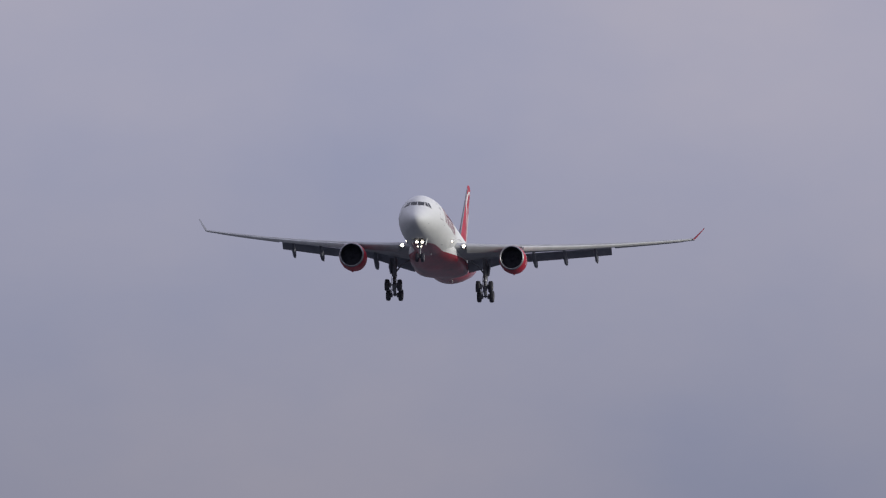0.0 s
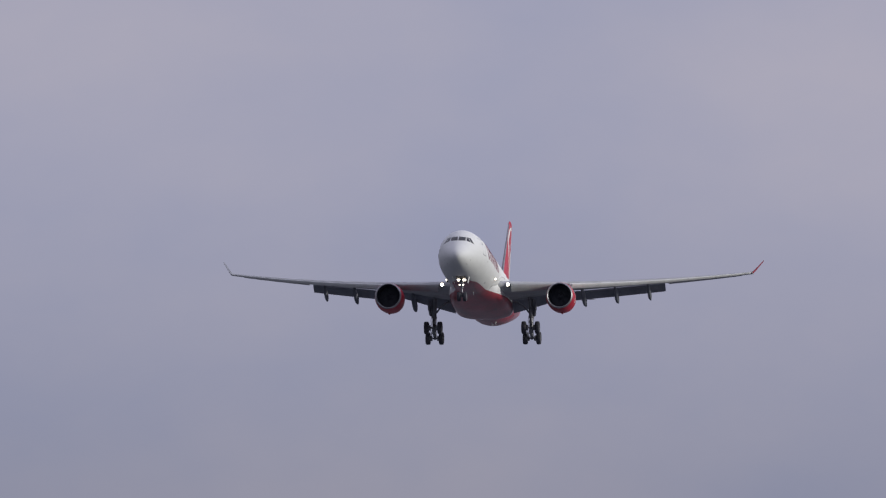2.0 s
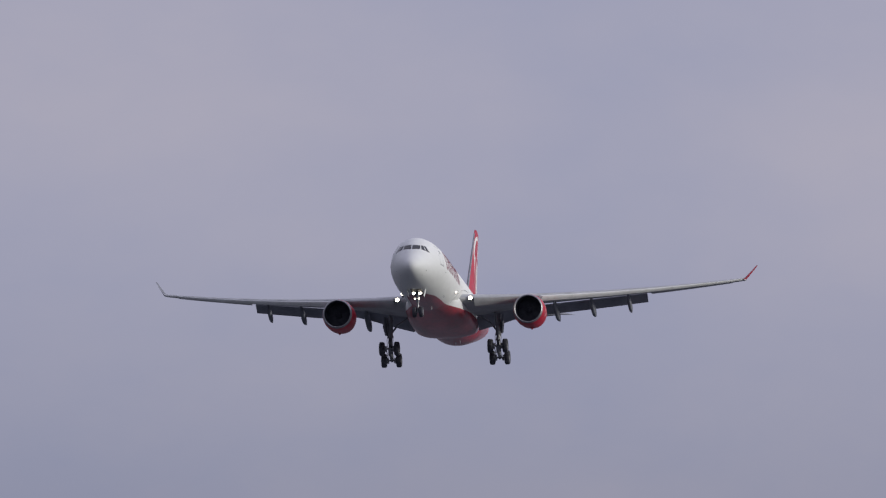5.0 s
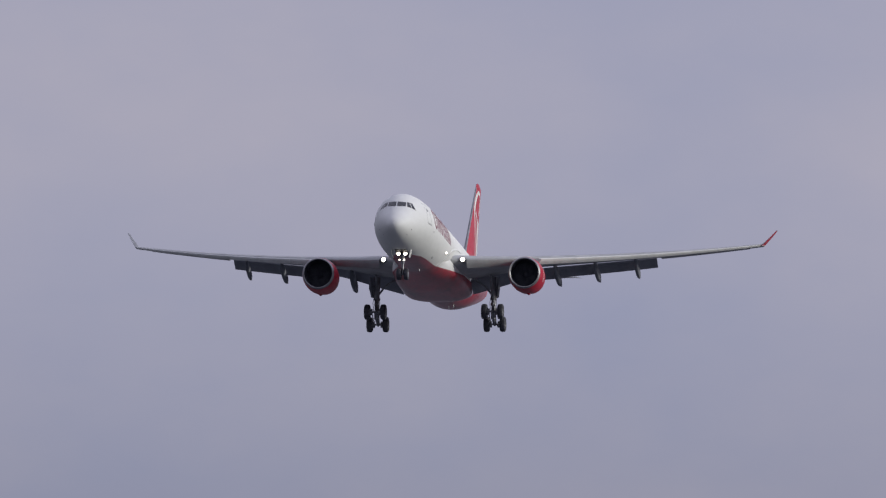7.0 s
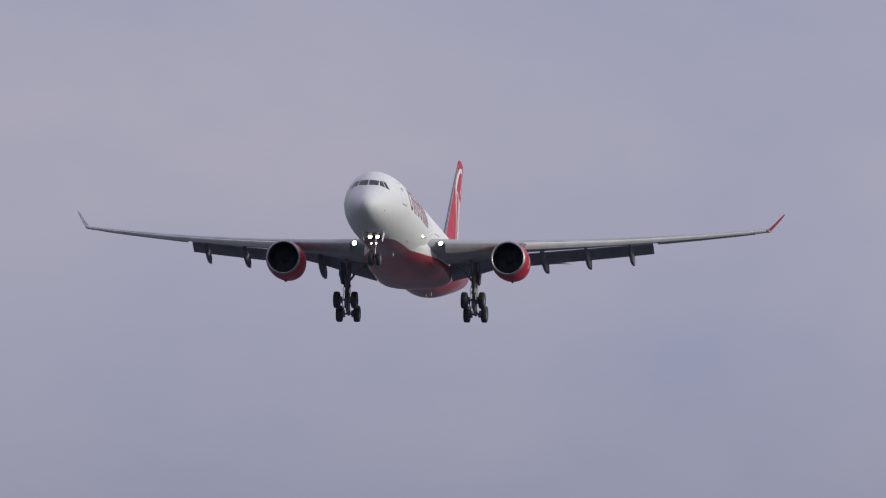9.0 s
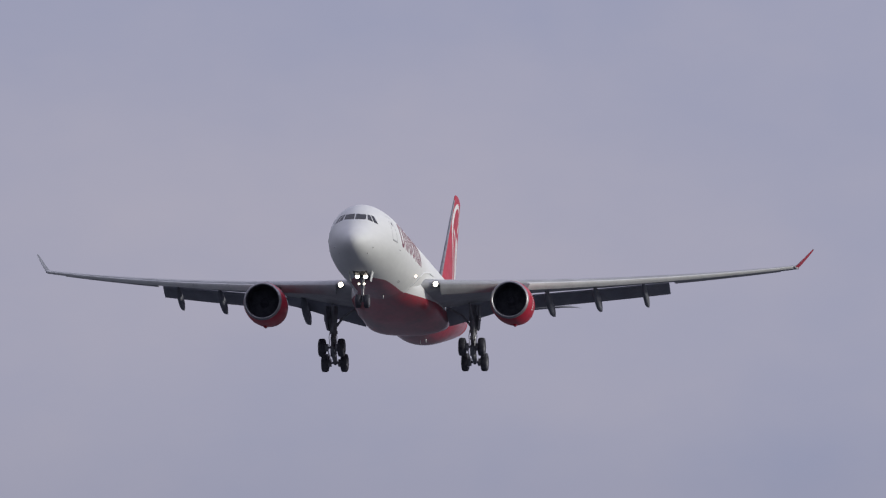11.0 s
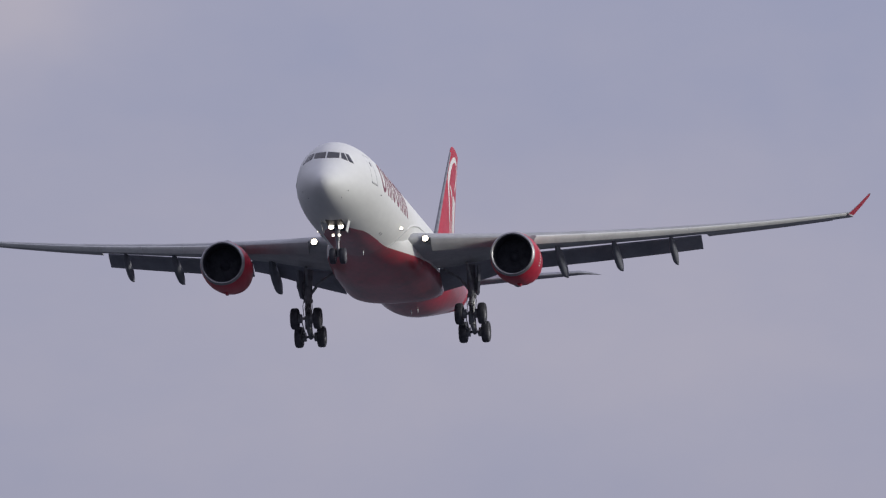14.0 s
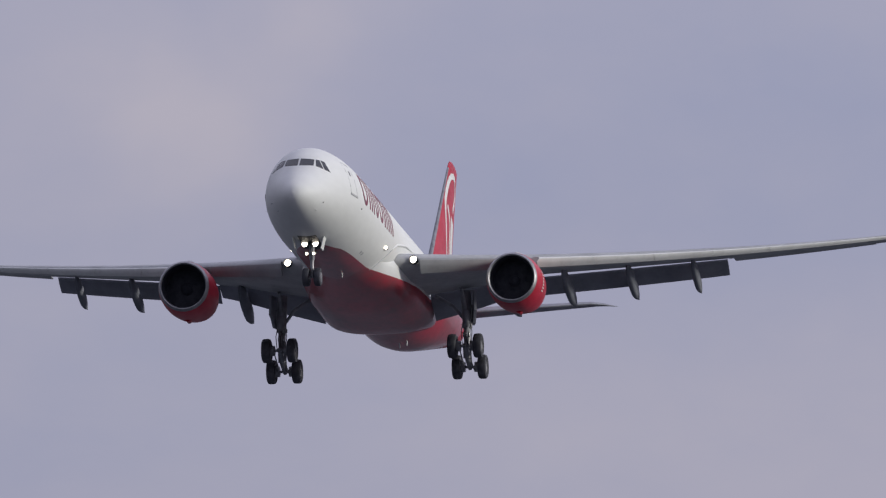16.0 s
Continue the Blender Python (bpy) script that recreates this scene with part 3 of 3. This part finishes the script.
def canoe(y, tip, size):
    """A flap-track fairing: a deep keel under the wing that tapers straight to a point aft of the flap."""
    at = 0.40 if y > 9.4 else 0.64
    start = wing_point(y, at, foil(at, thickness(y), False) + 0.005)
    tip = Vector(tip)
    rings = []
    for k in range(19):
        u = k / 18
        p = start.lerp(tip, u)
        p.z -= 0.10 * math.sin(math.pi * u) * size * 4
        r = size * (curve([(0, 0.05), (0.08, 0.55), (0.22, 0.9), (0.42, 1.0), (0.62, 1.0), (0.78, 0.74), (0.91, 0.34), (1, 0.02)], u))
        ring = []
        for i in range(20):
            q = 2 * math.pi * i / 20
            c, si = math.cos(q), math.sin(q)
            ring.append((p.x, p.y + 0.52 * r * math.copysign(abs(c) ** 0.75, c), p.z + r * math.copysign(abs(si) ** 0.75, si)))
        rings.append(ring)
    return Shape().loft(rings)


FAIRINGS = [(17.95, (35.65, 17.95, -0.42), 0.38), (14.45, (34.75, 14.45, -0.87), 0.42), (11.0, (33.7, 11.0, -1.40), 0.44), (7.77, (33.45, 7.81, -1.93), 0.50)]


def build_wing(side):
    name = "starboard" if side > 0 else "port"
    s = Shape()
    s.loft([wing_ring(y, 0.84, 0.82) for y in span(1.2, 9.32, 12)])
    s.loft([wing_ring(y, 0.82, 0.69) for y in span(9.32, 19.75, 16)])
    s.loft([wing_ring(y, 0.76, 0.75) for y in span(19.75, 27.7, 12)])
    s.loft([wing_ring(y, 1.0, 1.0) for y in (27.7, 28.2, 28.7, 29.0)])
    wing = part("wing", mirrored(s, side), GREY, airliner, "swept grey wing with drooped slats and lowered flaps")

    for k, (a, b) in enumerate(((4.0, 8.55), (10.1, 13.14), (13.16, 16.24), (16.26, 19.34), (19.36, 22.34), (22.36, 25.24), (25.26, 28.85))):
        part("slat", mirrored(Shape().loft([slat_ring(y) for y in span(a, b, 5)]), side), SLAT if k else INNER_SLAT, wing, "pale grey leading-edge slat" if k else "inner leading-edge slat darkened for shade")
    # flaps: span, rise and size at the two ends, droop
    for a, b, rise_a, rise_b, size_a, size_b, droop in ((3.2, 9.34, 0.002, 0.012, 0.23, 0.19, 29.0), (9.35, 19.55, -0.009, 0.002, 0.202, 0.281, 36.0)):
        rings = []
        for y in span(a, b, 10):
            u = (y - a) / (b - a)
            rings.append(panel_ring(y, 0.88, rise_a + (rise_b - rise_a) * u, size_a + (size_b - size_a) * u, droop, 0.15))
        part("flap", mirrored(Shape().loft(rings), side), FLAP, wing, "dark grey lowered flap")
    for a, b in ((19.95, 23.725), (23.735, 27.69)):
        part("aileron", mirrored(Shape().loft([panel_ring(y, 0.745, 0.012, 0.255, 6, 0.10) for y in span(a, b, 5)]), side), GREY, wing, "grey aileron")
    for y, tip, size in FAIRINGS:
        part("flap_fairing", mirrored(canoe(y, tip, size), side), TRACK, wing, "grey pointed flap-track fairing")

    # winglet
    s = Shape()
    rings = []
    for u in (0.0, 0.08, 0.2, 0.5, 0.85, 0.97, 1.0):
        base, tip = Vector((36.75, 28.95, 2.80)), Vector((38.9, 30.08, 4.55))
        bend = smooth(min(1, u / 0.2))
        p = base.lerp(tip, u)
        p.y += 0.03 * math.sin(math.pi * min(1.0, u))
        c = 2.5 * (1 - u) + 1.0 * u
        if u > 0.9:
            c *= 1 - (u - 0.9) * 3.0
        normal = Vector((0, -1.0, 0.62)).normalized() if bend > 0.5 else Vector((0, -0.4, 1.0)).normalized()
        ring = []
        for i in range(20):
            k = i if i <= 10 else 20 - i
            st = 1 - math.cos(math.pi / 2 * (10 - k) / 10)
            ring.append(p + Vector((c * st, 0, 0.14 * c * st)) + normal * (c * foil(st, 0.05, i <= 10)))
        rings.append(ring)
    part("winglet", mirrored(s.loft(rings, slots=lambda k, i: 1 if i <= 10 or k == 5 else 0), side), [RED, TRACK], wing, "red upturned winglet with a grey inner face")

    # landing lamp in the wing root and the small turn-off lamp on the body's side
    spot = le(3.62) + Vector((-0.10, 0, -0.02))
    s = Shape().spin([(0.30, 0.235), (-0.19, 0.23), (-0.19, 0.21), (0.02, 0.205)], tuple(spot), 20)
    part("lamp_housing", mirrored(s, side), SEAL, wing, "black lamp housing")
    s = Shape().spin([(-0.012, 0.0), (-0.010, 0.12), (0.0, 0.20)], tuple(spot), 20)
    part("landing_lamp", mirrored(s, side), LAMP, wing, "glowing landing lamp")
    if side > 0:
        s = Shape().spin([(0.01, 0.085), (-0.06, 0.10), (-0.05, 0.12), (0.45, 0.12)], (20.0, 3.10, -0.55), 16)
        part("lamp_housing", s, SEAL, wing, "black lamp housing")
        s = Shape().spin([(-0.02, 0.0), (-0.015, 0.06), (0.0, 0.095)], (20.0, 3.10, -0.55), 16)
        part("turn_off_lamp", s, LAMP_SMALL, wing, "small glowing turn-off lamp")
    return wing


wings = [build_wing(1), build_wing(-1)]


# ---- engines ----
def build_engine(side):
    cx, cy, cz = ENGINE
    c = (cx, cy, cz)
    s = Shape().spin([(0.18, 1.453), (0.28, 1.475), (0.42, 1.50), (0.9, 1.555), (1.6, 1.59), (2.4, 1.58), (3.3, 1.50), (4.2, 1.34), (4.9, 1.18), (4.9, 1.12), (4.2, 1.2), (3.0, 1.22), (1.4, 1.21), (0.8, 1.20), (0.42, 1.216), (0.2, 1.30)], c, 56, closed_profile=True)
    nacelle = part("engine_nacelle", mirrored(s, side), RED, airliner, "red engine nacelle with a polished intake lip")
    lip = [(0.185, 1.458), (0.14, 1.44), (0.05, 1.39), (0.0, 1.335), (0.03, 1.285), (0.07, 1.265)]
    part("intake_lip", mirrored(Shape().spin(lip, c, 56), side), METAL, nacelle, "polished metal intake lip")
    part("intake_lining", mirrored(Shape().spin([(0.066, 1.267), (0.12, 1.24), (0.26, 1.22), (0.43, 1.208), (0.8, 1.19), (1.25, 1.185)], c, 56), side), DARK, nacelle, "intake lining darkened for the shade inside")
    fan = Shape()
    rings = []
    for r, deep in ((0.34, 0.004), (0.6, 0.006), (0.9, 0.008), (1.185, 0.010)):
        rings.append([(cx + 1.2 + (deep if i % 2 else -deep), cy + r * math.cos(math.pi * (i + r * 1.6) / 34), cz + r * math.sin(math.pi * (i + r * 1.6) / 34)) for i in range(68)])
    fan.loft(rings, caps=False)
    part("fan", mirrored(fan, side), BLADE, nacelle, "fan blades darkened for the shade inside")
    part("spinner", mirrored(Shape().spin([(1.0, 0.0), (1.03, 0.12), (1.09, 0.24), (1.17, 0.33), (1.3, 0.36)], c, 28), side), BLADE, nacelle, "fan spinner darkened for the shade inside")
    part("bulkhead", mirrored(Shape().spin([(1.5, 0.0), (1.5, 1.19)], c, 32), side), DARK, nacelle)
    core = [(3.0, 0.95), (4.6, 0.92), (5.4, 0.78), (6.1, 0.62), (6.15, 0.5), (6.2, 0.4), (6.9, 0.12), (7.0, 0.0)]
    part("exhaust_cone", mirrored(Shape().spin(core, c, 32), side), METAL, nacelle, "metal exhaust cone")
    # pylon
    root = le(cy)
    rings = []
    for x, lo, hi, w in ((cx + 1.0, cz + 1.45, cz + 1.60, 0.08), (cx + 2.0, cz + 1.40, cz + 1.84, 0.22), (cx + 3.5, cz + 1.30, cz + 2.00, 0.30),
                         (root.x + 0.1, cz + 1.0, root.z + 0.02, 0.30), (root.x + 2.5, root.z - 1.0, root.z + 0.05, 0.27), (root.x + 4.6, root.z - 0.8, root.z - 0.3, 0.05)):
        rings.append([(x, cy - w, lo), (x, cy + w, lo), (x, cy + w, hi - w * 0.5), (x, cy + w * 0.4, hi), (x, cy - w * 0.4, hi), (x, cy - w, hi - w * 0.5)])
    part("pylon", mirrored(Shape().loft(rings), side), GREY, nacelle, "grey engine pylon", 30)
    # strakes high on both flanks, drain mast below
    for q in (36,):
        s = Shape()
        a = radians(q)
        out = Vector((0, math.sin(a), math.cos(a)))
        rings = []
        for x, h in ((1.2, 0.04), (1.6, 0.26), (2.4, 0.44), (2.75, 0.42), (2.8, 0.05)):
            b = Vector((cx + x, cy, cz)) + out * 1.55
            t = Vector((0, math.cos(a), -math.sin(a))) * 0.02
            rings.append([b - t, b + t, b + out * h + t, b + out * h - t])
        part("nacelle_strake", mirrored(s.loft(rings), side), FLAP, nacelle, "dark fin-like strake")
    s = Shape().tube([(cx + 2.2, cy + 0.1, cz - 1.46), (cx + 2.7, cy + 0.1, cz - 1.56), (cx + 3.1, cy + 0.1, cz - 1.55)], [0.20, 0.13, 0.05], 10)
    part("drain_mast", mirrored(s, side), RED, nacelle)
    # white marks on the outboard flank
    for k in range(7):
        def on(a, b, lift, cx=cx, cy=cy, cz=cz):
            r = 1.59 + lift
            return Vector((cx + a, cy + r * math.cos(b), cz + r * math.sin(b)))
        q0 = 0.38 - 0.115 * k
        part("nacelle_mark", mirrored(patch(on, [(1.50, q0), (1.85, q0), (1.85, q0 - 0.05), (1.50, q0 - 0.05)], 0.012, 0.03, 3), side), WHITE, nacelle, "white painted mark")
    return nacelle


ENGINE = (18.95, 9.44, -2.42)
engines = [build_engine(1), build_engine(-1)]


# ---- tail ----
FIN_LOW, FIN_TIP = Vector((46.2, 0, 2.3)), Vector((55.65, 0, 11.78))


def fin_point(u, s, h):
    p = FIN_LOW.lerp(FIN_TIP, u)
    c = 9.4 * (1 - u) + 2.95 * u
    return Vector((p.x + c * s, c * h, p.z))


def build_tail():
    rings = []
    for u in (0.0, 0.1, 0.25, 0.4, 0.55, 0.7, 0.85, 0.95, 0.985, 1.0):
        trim = 0.0 if u < 0.98 else (u - 0.98) * 2.0
        ring = []
        for i in range(32):
            k = i if i <= 16 else 32 - i
            s = 1 - math.cos(math.pi / 2 * (16 - k) / 16)
            h = 5 * 0.08 * (0.2969 * math.sqrt(s) - 0.126 * s - 0.3516 * s * s + 0.2843 * s ** 3 - 0.1036 * s ** 4)
            p = fin_point(u, trim + s * (1 - trim), (h if i <= 16 else -h) * (1 - trim * 6))
            p.z -= 0.25 * s * s * max(0.0, u - 0.8) / 0.2
            ring.append(p)
        rings.append(ring)
    fin = part("tail_fin", Shape().loft(rings), RED, airliner, "tall red tail fin with a white looped stripe")
    # bare leading edge
    rings = []
    for u in (0.02, 0.25, 0.5, 0.75, 0.95):
        ring = []
        for i in range(9):
            k = (i - 4) / 4
            s = 0.022 * k * k
            h = 5 * 0.08 * (0.2969 * math.sqrt(s) - 0.126 * s) * 1.05 + 0.001
            ring.append(fin_point(u, s - 0.004, math.copysign(h, k) if k else 0.0))
        rings.append(ring)
    part("leading_edge", Shape().loft(rings, closed=False), STEEL, fin, "dark bare metal leading edge")
    # white looped stripe on both flanks
    for side in (-1, 1):
        for path, width in LOOPS:
            s = Shape()
            left, right = [], []
            for k, (a, b) in enumerate(path):
                p0, p1 = path[max(k - 1, 0)], path[min(k + 1, len(path) - 1)]
                d = Vector((p1[0] - p0[0], (p1[1] - p0[1]))).normalized()
                nx, nz = -d.y * width, d.x * width
                left.append((a + nx, b + nz))
                right.append((a - nx, b - nz))

            def on(a, b, lift):
                u = (b - FIN_LOW.z) / (FIN_TIP.z - FIN_LOW.z)
                p = FIN_LOW.lerp(FIN_TIP, u)
                c = 9.4 * (1 - u) + 2.95 * u
                st = max(0.001, min(1.0, (a - p.x) / c))
                h = 5 * 0.08 * (0.2969 * math.sqrt(st) - 0.126 * st - 0.3516 * st * st + 0.2843 * st ** 3 - 0.1036 * st ** 4)
                return Vector((a, side * (c * h + lift), b))
            rows = [[on(*l, 0.012), on(*r, 0.012), on(*r, -0.03), on(*l, -0.03)] for l, r in zip(left, right)]
            s.loft(rows)
            part("white_stripe", s, WHITE, fin, "white looped stripe")
    # tailplane
    for side in (-1, 1):
        rings = []
        for u in (0.0, 0.3, 0.6, 0.86, 0.93, 0.97, 0.99, 1.0):
            a, b = Vector((50.4, 0.6, STAB_ROOT)), Vector((55.4, 9.9, STAB_TIP))
            p = a.lerp(b, u)
            c = 6.0 * (1 - u) + 2.1 * u
            cut = 1 - 0.93 * (max(0.0, u - 0.86) / 0.14) ** 1.6
            p.x += c * (1 - cut) * 0.75
            c *= cut
            ring = []
            for i in range(24):
                k = i if i <= 12 else 24 - i
                st = 1 - math.cos(math.pi / 2 * (12 - k) / 12)
                ring.append((p.x + c * st, p.y, p.z + c * foil(st, 0.10, i <= 12) + c * st * 0.12))
            rings.append(ring)
        part("tailplane", mirrored(Shape().loft(rings), side), FLAP, airliner, "dark grey horizontal tailplane with a pointed tip")
    return fin


LOOPS = [([(53.5, 3.4), (53.45, 4.6), (53.37, 5.89), (53.21, 6.74), (53.14, 7.73), (53.18, 8.4), (53.42, 9.05), (53.96, 9.66), (54.46, 10.14), (54.98, 10.53), (55.6, 10.84), (56.4, 10.98), (57.15, 10.88), (57.45, 10.45), (57.42, 9.94), (57.1, 9.48), (56.35, 8.87)], 0.18),
         ([(53.9, 8.75), (54.3, 8.4), (54.7, 8.08), (54.88, 7.57), (54.7, 6.9), (54.6, 6.13), (54.65, 4.6), (54.75, 3.4)], 0.17),
         ([(56.1, 8.3), (55.95, 7.57), (55.75, 6.35), (55.66, 5.0), (55.6, 3.4)], 0.66)]
STAB_ROOT, STAB_TIP = 1.67, 3.02
fin = build_tail()


# ---- landing gear ----
def tyre_shape(centre, r, w):
    prof = [(-w * 0.38, r * 0.52), (-w * 0.5, r * 0.66), (-w * 0.5, r * 0.84), (-w * 0.42, r * 0.95), (-w * 0.25, r * 0.995), (0, r), (w * 0.25, r * 0.995),
            (w * 0.42, r * 0.95), (w * 0.5, r * 0.84), (w * 0.5, r * 0.66), (w * 0.38, r * 0.52)]
    return Shape().spin(prof, centre, 32, axis="y")


def hub_shape(centre, r, w):
    return Shape().spin([(-w * 0.36, 0.0), (-w * 0.36, r * 0.22), (-w * 0.24, r * 0.34), (-w * 0.38, r * 0.53), (w * 0.38, r * 0.53), (w * 0.24, r * 0.34),
                         (w * 0.36, r * 0.22), (w * 0.36, 0.0)], centre, 24, axis="y")


def build_main_gear(side):
    x, y = 28.86, 5.37
    front, rear = Vector((27.98, y, -4.60)), Vector((29.74, y, -5.50))
    pivot = (front + rear) / 2
    s = Shape().tube([(28.5, y - 0.05, -1.3), (28.62, y, -2.9), (28.70, y, -3.35)], [0.30, 0.27, 0.25], 18)
    s.tube([(28.68, y, -3.22), (28.70, y, -3.42)], [0.31, 0.31], 18)
    s.tube([(28.70, y, -3.3), (28.84, y, -4.75)], [0.20, 0.20], 16)
    s.tube([(28.80, y, -4.55), (28.86, y, -5.15)], [0.26, 0.24], 16)
    gear = part("main_gear", mirrored(s, side), STEEL, airliner, "main landing gear leg with a tilted four-wheel bogie")
    part("bogie_beam", mirrored(Shape().tube([front + Vector((-0.12, 0, 0.06)), pivot, rear + Vector((0.12, 0, -0.06))], [0.13, 0.19, 0.13], 12), side), STEEL, gear)
    for p in (front, rear):
        part("axle", mirrored(Shape().tube([p + Vector((0, -0.95, 0)), p + Vector((0, 0.95, 0))], 0.085, 12), side), STEEL, gear)
        for d in (-0.72, 0.76):
            c = tuple(p + Vector((0, d, 0)))
            part("tyre", mirrored(tyre_shape(c, 0.70, 0.50), side), RUBBER, gear, "black rubber tyre")
            part("wheel_hub", mirrored(hub_shape(c, 0.70, 0.50), side), HUB, gear)
            part("brake_pack", mirrored(Shape().spin([(-0.16, 0.0), (-0.16, 0.30), (0.16, 0.30), (0.16, 0.0)], (c[0], c[1] - math.copysign(0.30, d), c[2]), 20, axis="y"), side), STEEL, gear)
    part("side_brace", mirrored(Shape().tube([(28.66, y - 0.1, -3.0), (28.4, y - 0.75, -2.2), (28.2, 3.6, -1.6)], [0.09, 0.10, 0.11], 12), side), STEEL, gear)
    part("drag_strut", mirrored(Shape().tube([(28.66, y, -2.6), (27.0, y - 0.1, -1.4)], 0.10, 12), side), STEEL, gear)
    part("torque_link", mirrored(Shape().tube([(28.95, y, -3.4), (29.45, y, -4.0)], [0.10, 0.06], 10).tube([(29.45, y, -4.0), (29.0, y, -4.75)], [0.06, 0.10], 10), side), STEEL, gear)
    part("pitch_trimmer", mirrored(Shape().tube([(28.5, y, -3.6), (28.2, y, -4.5)], [0.09, 0.07], 10), side), STEEL, gear)
    part("lock_actuator", mirrored(Shape().tube([(28.60, y + 0.30, -2.1), (28.64, y + 0.27, -2.9)], 0.085, 10).tube([(28.64, y + 0.27, -2.9), (28.72, y + 0.16, -3.55)], 0.05, 10), side), STEEL, gear)
    part("scissor_link", mirrored(Shape().tube([(28.42, y + 0.06, -3.42), (28.02, y + 0.06, -3.95)], [0.10, 0.06], 10).tube([(28.02, y + 0.06, -3.95), (28.52, y + 0.06, -4.60)], [0.06, 0.10], 10), side), STEEL, gear)
    for p, d in ((front, -0.30), (front, 0.30), (rear, -0.30), (rear, 0.30)):
        part("brake_rod", mirrored(Shape().tube([p + Vector((0, d, -0.27)), pivot + Vector((0, d * 0.8, -0.34))], 0.04, 8), side), HUB, gear, "pale metal brake rod")
    part("junction_box", mirrored(Shape().box((28.40, y - 0.22, -3.98), (28.62, y + 0.20, -3.70), 0.03), side), HUB, gear)
    for d in (-0.16, 0.17):
        part("hydraulic_hose", mirrored(Shape().tube([(28.5, y + d, -2.8), (28.45, y + d * 1.9, -3.7), (28.5, y + d * 1.5, -4.4), (28.2, y + d * 2.2, -4.7)], 0.025, 8), side), HUB, gear)
    # leg door, outboard
    def plate(z, f0, f1):
        a, b2 = Vector((28.0, 5.96, z)), Vector((29.6, 5.56, z))
        p, q = a.lerp(b2, f0), a.lerp(b2, f1)
        t = Vector((0.03, 0.075, 0))
        return [p - t, q - t, q + t, p + t]
    door = Shape().loft([plate(-1.35, 0, 1), plate(-2.50, 0, 1), plate(-2.62, 0.12, 1), plate(-3.05, 0.30, 0.92), plate(-3.15, 0.36, 0.86)])
    part("leg_door", mirrored(door, side), FLAP, gear, "grey leg door")
    return gear


def build_nose_gear():
    x = 6.85
    s = Shape().tube([(x - 0.1, 0, -2.5), (x, 0, -3.5)], [0.17, 0.15], 16)
    gear = part("nose_gear", s, STEEL, airliner, "nose landing gear leg with twin wheels and lamps")
    part("oleo_piston", Shape().tube([(x, 0, -3.45), (x + 0.05, 0, -4.5)], [0.10, 0.10], 14), METAL, gear, "bright metal piston")
    part("axle", Shape().tube([(x + 0.06, -0.45, -4.46), (x + 0.06, 0.45, -4.46)], 0.06, 10), STEEL, gear)
    for y in (-0.33, 0.33):
        part("tyre", tyre_shape((x + 0.06, y, -4.46), 0.52, 0.38), RUBBER, gear, "black rubber tyre")
        part("wheel_hub", hub_shape((x + 0.06, y, -4.46), 0.52, 0.38), HUB, gear)
        part("wheel_cover", Shape().spin([(math.copysign(d, y), r) for d, r in ((0.205, 0.0), (0.205, 0.20), (0.19, 0.27), (0.15, 0.28))], (x + 0.06, y, -4.46), 24, axis="y"), HUB, gear, "grey metal wheel cover")
    part("torque_link", Shape().tube([(x + 0.1, 0, -3.6), (x + 0.5, 0, -4.05)], [0.07, 0.05], 8).tube([(x + 0.5, 0, -4.05), (x + 0.12, 0, -4.4)], [0.05, 0.07], 8), STEEL, gear)
    part("drag_strut", Shape().tube([(x, 0, -3.35), (x + 1.5, 0, -2.7)], 0.07, 8), STEEL, gear)
    for y, z, r, mat in ((-0.31, -2.70, 0.175, LAMP), (0.31, -2.70, 0.175, LAMP), (-0.20, -3.25, 0.09, LAMP_SMALL), (0.20, -3.25, 0.09, LAMP_SMALL)):
        xx = x - 0.62
        deep = r * 1.1
        part("lamp_housing", Shape().spin([(0.22, 0.0), (0.2, r * 0.7), (0.0, r * 1.13), (-deep, r * 1.13), (-deep, r * 1.05), (0.01, r * 1.03)], (xx, y, z), 20), SEAL, gear, "black lamp housing")
        part("lamp_lens", Shape().spin([(-0.012, 0.0), (-0.010, r * 0.6), (0.0, r)], (xx, y, z), 20), mat, gear, "glowing lamp")
    part("lamp_bracket", Shape().tube([(x - 0.45, -0.36, -2.74), (x - 0.45, 0.36, -2.74)], 0.04, 8).tube([(x - 0.45, -0.24, -3.25), (x - 0.45, 0.24, -3.25)], 0.035, 8).tube([(x - 0.45, 0, -2.7), (x - 0.45, 0, -3.25), (x, 0, -3.3)], 0.05, 8), STEEL, gear)
    for side in (-1, 1):
        d = Shape().loft([[(xx_, side * 0.88, -2.42), (xx_, side * 0.92, -2.42), (xx_, side * 0.76, -3.12), (xx_, side * 0.72, -3.12)] for xx_ in (5.35, 5.45, 6.0, 6.1)])
        part("gear_door", d, WHITE, gear, "white nose gear door")
    return gear


main_gears = [build_main_gear(1), build_main_gear(-1)]
nose_gear = build_nose_gear()


# ---- motion of the airliner ----
def motions():
    walk(airliner, [(t, pose(*row)) for t, *row in FLIGHT])


motions()
